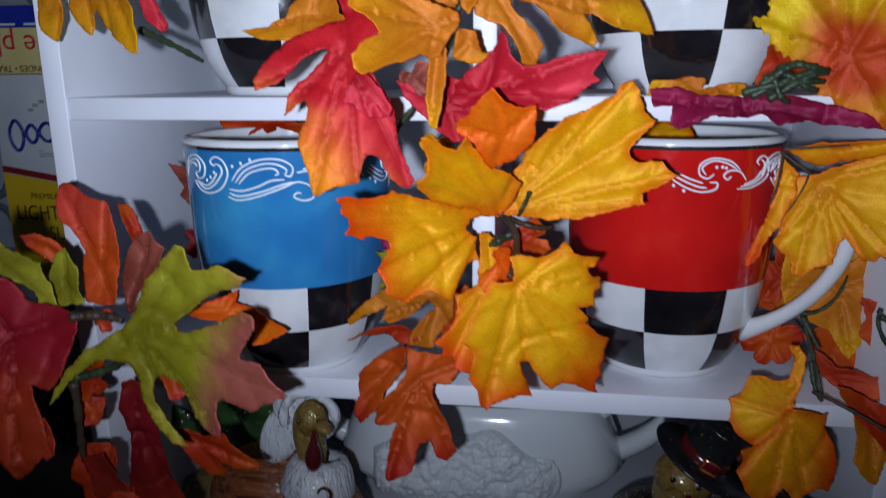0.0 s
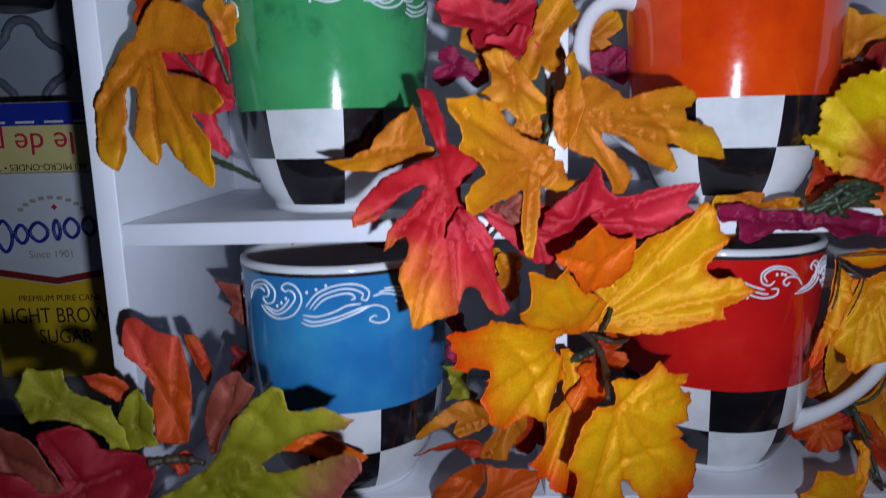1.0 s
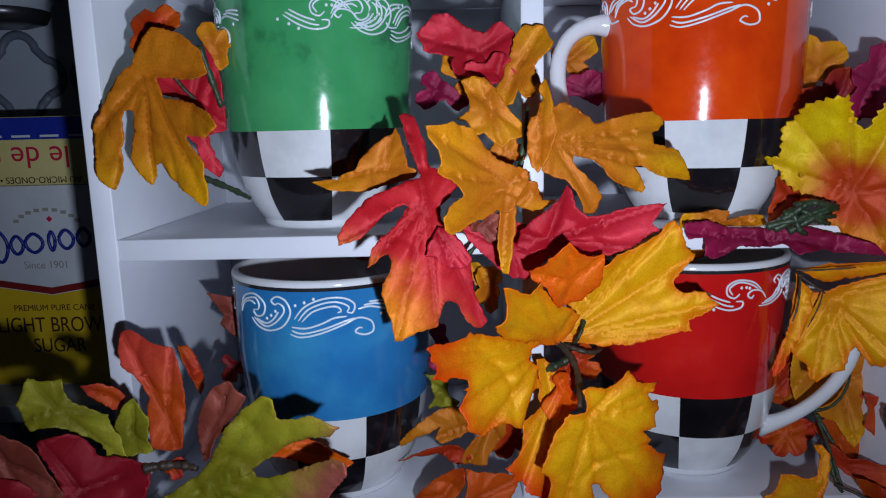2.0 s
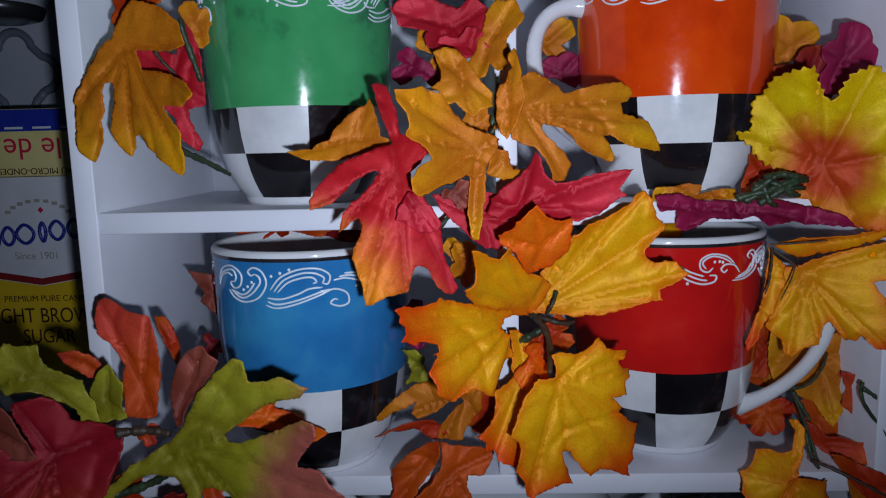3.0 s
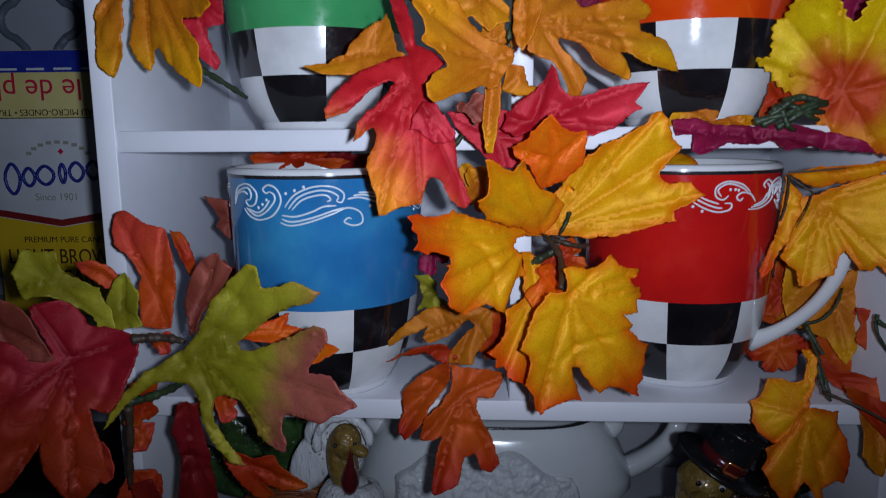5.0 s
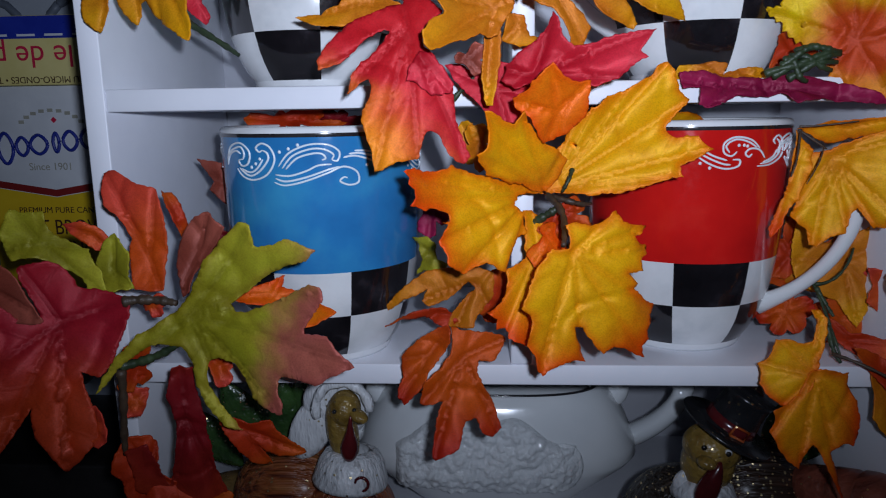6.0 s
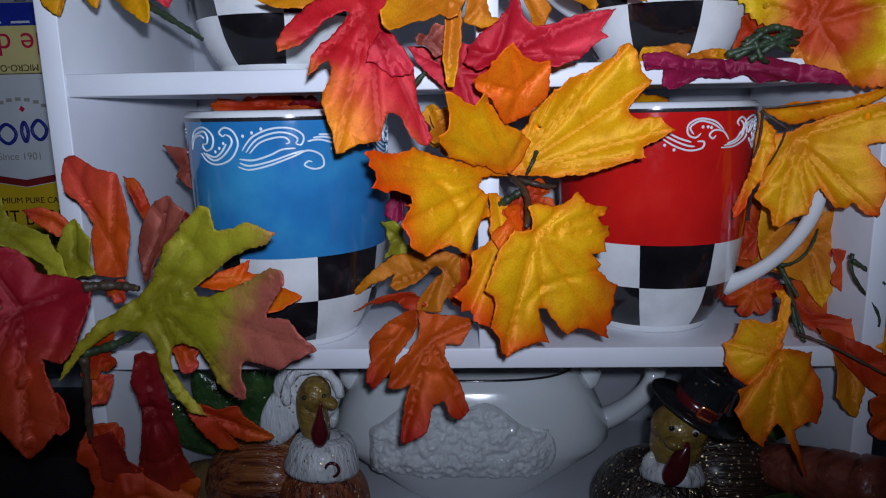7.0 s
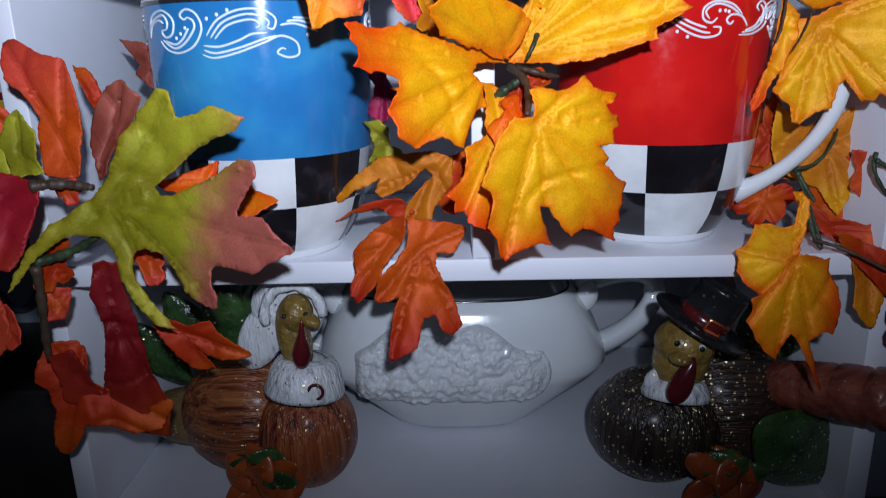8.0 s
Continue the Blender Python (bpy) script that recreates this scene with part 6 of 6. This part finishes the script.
leaf(spray_l, "crimson_rust", (-0.1770, -0.0540, 0.0360), (0.28, -0.94, 0.19), [(28, 23.1, 5.0), (-74, 26.1, 4.7), (179, 55.9, -0.5), (122, 55.6, -5.0), (152, 55.7, -4.7)], blunt=0.3, outline=[(-9.7, 11.7), (-6.3, 2.6), (-14.8, 2.6), (-21.4, 9.1), (-33.5, 11.1), (-47.6, -9.1), (-50.0, -40.1), (-38.0, -50.5), (-25.9, -49.8), (-17.6, -38.9), (-11.8, -30.4), (-11.1, -44.0), (-0.7, -58.4), (12.6, -44.3), (8.3, -26.2), (6.2, -18.6), (13.7, -22.1), (19.9, -12.2), (24.4, -1.9), (26.1, 7.7), (17.3, 11.2), (7.0, 13.0), (2.6, 21.4), (-2.6, 23.8), (-13.0, 21.8)], seed=65)
leaf(spray_l, "olive", (-0.1861, -0.0468, 0.0655), (0.29, -0.92, 0.27), [(37, 17.3, 0.0), (-135, 31.8, 3.0), (-101, 16.3, 1.0), (96, 12.4, -1.0)], outline=[(-14.6, 4.2), (-12.8, 7.3), (-10.4, 14.0), (-6.4, 12.1), (-3.1, 12.1), (1.6, 12.1), (2.2, 7.5), (5.2, 2.7), (9.0, 1.2), (12.0, -0.8), (17.4, -3.3), (18.8, -7.8), (21.7, -12.4), (23.9, -21.4), (20.6, -22.4), (16.3, -22.1), (15.8, -16.8), (13.6, -14.0), (10.6, -11.6), (4.7, -9.0), (-0.2, -6.1), (-4.1, -5.6), (-10.2, -6.4), (-13.1, -1.5)], seed=66)
leaf(spray_l, "olive", (-0.1621, -0.0399, 0.0528), (-0.20, -0.98, 0.07), [(-10, 15.2, 2.0), (-146, 8.3, 2.0), (-124, 10.5, 0.0)], outline=[(2.6, 15.2), (-2.2, 11.2), (-5.6, 5.5), (-6.9, 1.6), (-3.1, -4.5), (-1.4, -8.8), (3.7, -6.9), (9.2, -6.5), (7.2, -1.9), (9.4, 8.3), (6.5, 11.1)], seed=67)
leaf(spray_l, "dusty_pink", (-0.1980, -0.0600, 0.0500), (0.14, -0.98, -0.17), [(34, 17.1, 0.2), (-119, 19.3, 4.1), (61, 17.9, 2.4)], outline=[(-16.1, 8.4), (-12.2, 0.2), (-1.3, -8.2), (7.4, -12.2), (18.6, -10.7), (13.6, -2.9), (9.4, 7.6), (2.1, 11.9), (-9.4, 15.5)], seed=68)
leaf(spray_l, "coral", (-0.1510, -0.0320, 0.0570), (0.11, -0.98, 0.16), [(27, 37.9, -1.5), (-7, 27.4, 0.8), (-162, 14.3, 2.4)], blunt=0.3, fold=0.2, outline=[(-18.3, 25.2), (-16.9, 20.1), (-11.7, 16.1), (-6.2, 7.0), (-7.5, 0.2), (-6.8, -13.3), (6.5, -13.7), (7.6, 1.8), (7.1, 10.8), (5.6, 19.8), (3.3, 27.9), (-3.7, 29.0), (-9.1, 32.2), (-13.4, 35.4), (-18.3, 34.4)], seed=69)
leaf(spray_l, "coral", (-0.1740, -0.0320, 0.0660), (0.18, -0.96, -0.23), [(71, 11.8, -1.0), (-140, 6.7, -0.1)], outline=[(-3.0, -3.1), (3.0, -7.6), (6.3, -1.3), (3.0, 3.1), (-3.2, 6.3), (-10.9, 4.2)], seed=70)
leaf(spray_l, "rust", (-0.1440, -0.0180, 0.0720), (0.67, -0.60, 0.44), [(12, 11.8, -0.9), (178, 10.6, 1.2)], outline=[(-4.1, 3.6), (-1.8, -4.1), (-0.7, -11.9), (3.0, -4.7), (2.5, 3.0), (0.1, 9.9), (-3.5, 11.4)], seed=71)
leaf(spray_l, "dusty_pink", (-0.1420, 0.0320, 0.0800), (0.07, -0.99, 0.11), [(51, 17.8, -1.8), (-15, 8.4, -1.0), (180, 9.9, -1.1)], outline=[(-5.0, 1.0), (-6.9, -2.9), (-1.9, -7.9), (3.0, -12.0), (6.7, -0.0), (2.3, 9.0), (-13.7, 12.2)], seed=72)
leaf(spray_l, "dark_red", (-0.1480, 0.0400, 0.0530), (0.10, -0.99, 0.04), [(38, 6.4, -0.2), (169, 10.2, -0.6), (-106, 7.3, 0.6)], waist=0.7, seed=73)
leaf(spray_l, "orange_small", (-0.1050, -0.0220, 0.0380), (0.11, -0.95, 0.29), [(-107, 27.8, 2.9), (90, 17.1, 0.0), (-33, 9.6, 1.0)], outline=[(-4.6, -3.7), (13.3, -9.1), (11.6, -13.8), (19.4, -12.2), (27.1, -7.7), (18.9, -3.5), (3.7, 3.8), (5.5, 8.6), (-18.3, 0.5)], seed=74)
leaf(spray_l, "coral", (-0.1270, -0.0300, 0.0090), (0.39, -0.92, 0.11), [(27, 7.7, 1.4), (-161, 8.5, 0.3), (-61, 6.2, 0.4)], waist=0.8, seed=75)
leaf(spray_l, "coral", (-0.1460, -0.0440, 0.0410), (0.12, -0.99, 0.06), [(-72, 6.3, 0.9), (-154, 6.7, 0.0), (116, 4.4, -0.6)], waist=0.7, seed=76)
leaf(spray_l, "dark_red", (-0.1391, -0.0381, -0.0099), (0.23, -0.97, -0.08), [(-167, 56.8, -4.0), (117, 29.0, -3.0), (-1, 24.7, 3.0), (-164, 30.9, -4.0), (166, 36.4, -4.0)], blunt=0.3, fold=0.25, outline=[(-2.4, 25.0), (6.2, 23.5), (6.2, 9.2), (8.1, -0.9), (9.2, -14.0), (9.5, -28.4), (15.3, -42.6), (12.6, -56.6), (0.8, -51.2), (-11.4, -44.3), (-24.6, -34.2), (-26.8, -13.2), (-16.4, -10.6), (-12.9, -21.9), (-10.0, -34.3), (-5.4, -14.5), (-4.4, 0.5), (-6.9, 10.5)], seed=77)
leaf(spray_l, "rust", (-0.1190, -0.0280, -0.0200), (0.16, -0.99, -0.04), [(-112, 27.2, 0.6), (-148, 20.1, -1.6), (53, 11.6, 0.2)], outline=[(-3.9, -5.9), (2.5, -14.9), (11.0, -17.0), (5.6, -6.6), (12.2, -11.4), (26.0, -10.8), (25.0, -8.7), (14.4, 0.1), (11.5, 5.4), (2.9, 3.9), (-10.2, 7.9)], seed=78)
leaf(spray_l, "rust", (-0.1590, -0.0340, -0.0370), (0.24, -0.96, 0.12), [(163, 31.1, -3.9), (26, 18.8, 2.1), (-121, 37.4, 1.5), (-16, 12.5, 0.2)], blunt=0.3, outline=[(-14.9, 1.8), (-10.6, -1.6), (-8.7, -10.5), (-11.5, -26.1), (-8.9, -30.5), (-2.4, -24.1), (0.3, -17.4), (10.5, -18.5), (19.0, -23.2), (29.4, -22.2), (34.8, -11.3), (32.8, -9.2), (21.6, -14.7), (16.6, -4.7), (10.1, -4.0), (2.6, 1.6), (4.2, 8.2), (4.1, 13.1), (0.4, 17.4), (-8.9, 16.8), (-14.1, 6.6)], seed=79)
leaf(spray_l, "coral", (-0.1610, -0.0360, -0.0040), (0.40, -0.91, 0.10), [(133, 7.3, -0.7), (-144, 6.1, -1.1), (-47, 7.3, 0.7), (24, 6.7, -0.6)], outline=[(-5.1, -6.2), (1.7, -6.3), (4.3, -1.7), (6.1, 5.2), (-2.8, 7.1), (-4.3, -1.4)], seed=80)
leaf(spray_l, "coral", (-0.1670, -0.0600, -0.0050), (-0.05, -0.98, 0.21), [(-114, 9.0, 2.8), (-17, 10.3, 2.0), (104, 8.2, -0.0)], waist=0.8, seed=81)
leaf(spray_l, "rust", (-0.1580, -0.0380, 0.0120), (0.55, -0.81, -0.18), [(160, 12.1, -0.8), (-155, 9.1, -0.7), (-4, 13.8, 3.1)], waist=0.7, seed=82)
stem(spray_l, ((-0.1540, -0.0500, 0.0430), (-0.1480, -0.0480, 0.0440), (-0.1410, -0.0460, 0.0430), (-0.1340, -0.0480, 0.0420)), 0.0022, M_STEMB)
stem(spray_l, ((-0.1610, -0.0440, 0.0150), (-0.1520, -0.0420, 0.0160), (-0.1450, -0.0420, 0.0190), (-0.1370, -0.0440, 0.0240)), 0.0022)
stem(spray_l, ((-0.1600, -0.0460, 0.0140), (-0.1600, -0.0440, 0.0030), (-0.1640, -0.0420, -0.0110), (-0.1660, -0.0380, -0.0260)), 0.0020, M_STEMB)

spray_in = thing("leaf_garland", (0, 0, 0), "rust and yellow cloth leaves tucked behind the mugs", "garland", "autumn garlands")
leaf(spray_in, "rust", (-0.1190, 0.0660, 0.1100), (0.27, -0.94, 0.21), [(87, 21.9, 0.1), (-89, 19.6, 8.0), (-133, 8.2, 7.0), (-97, 31.0, 8.3), (54, 7.0, -5.1)], waist=0.8, seed=83)
leaf(spray_in, "dark_red", (-0.0940, 0.0720, 0.1100), (0.06, -0.89, 0.46), [(-98, 24.1, 2.3), (85, 15.0, -0.4), (-61, 7.0, -0.1)], waist=0.8, seed=84)
leaf(spray_in, "yellow_plain", (0.0720, 0.0520, 0.1050), (0.00, -0.50, 0.87), [(90, 24.0, 0.0), (-90, 20.0, 0.0), (20, 16.0, 0.0), (160, 18.0, 0.0), (-150, 16.0, 0.0)], waist=0.8, seed=85)
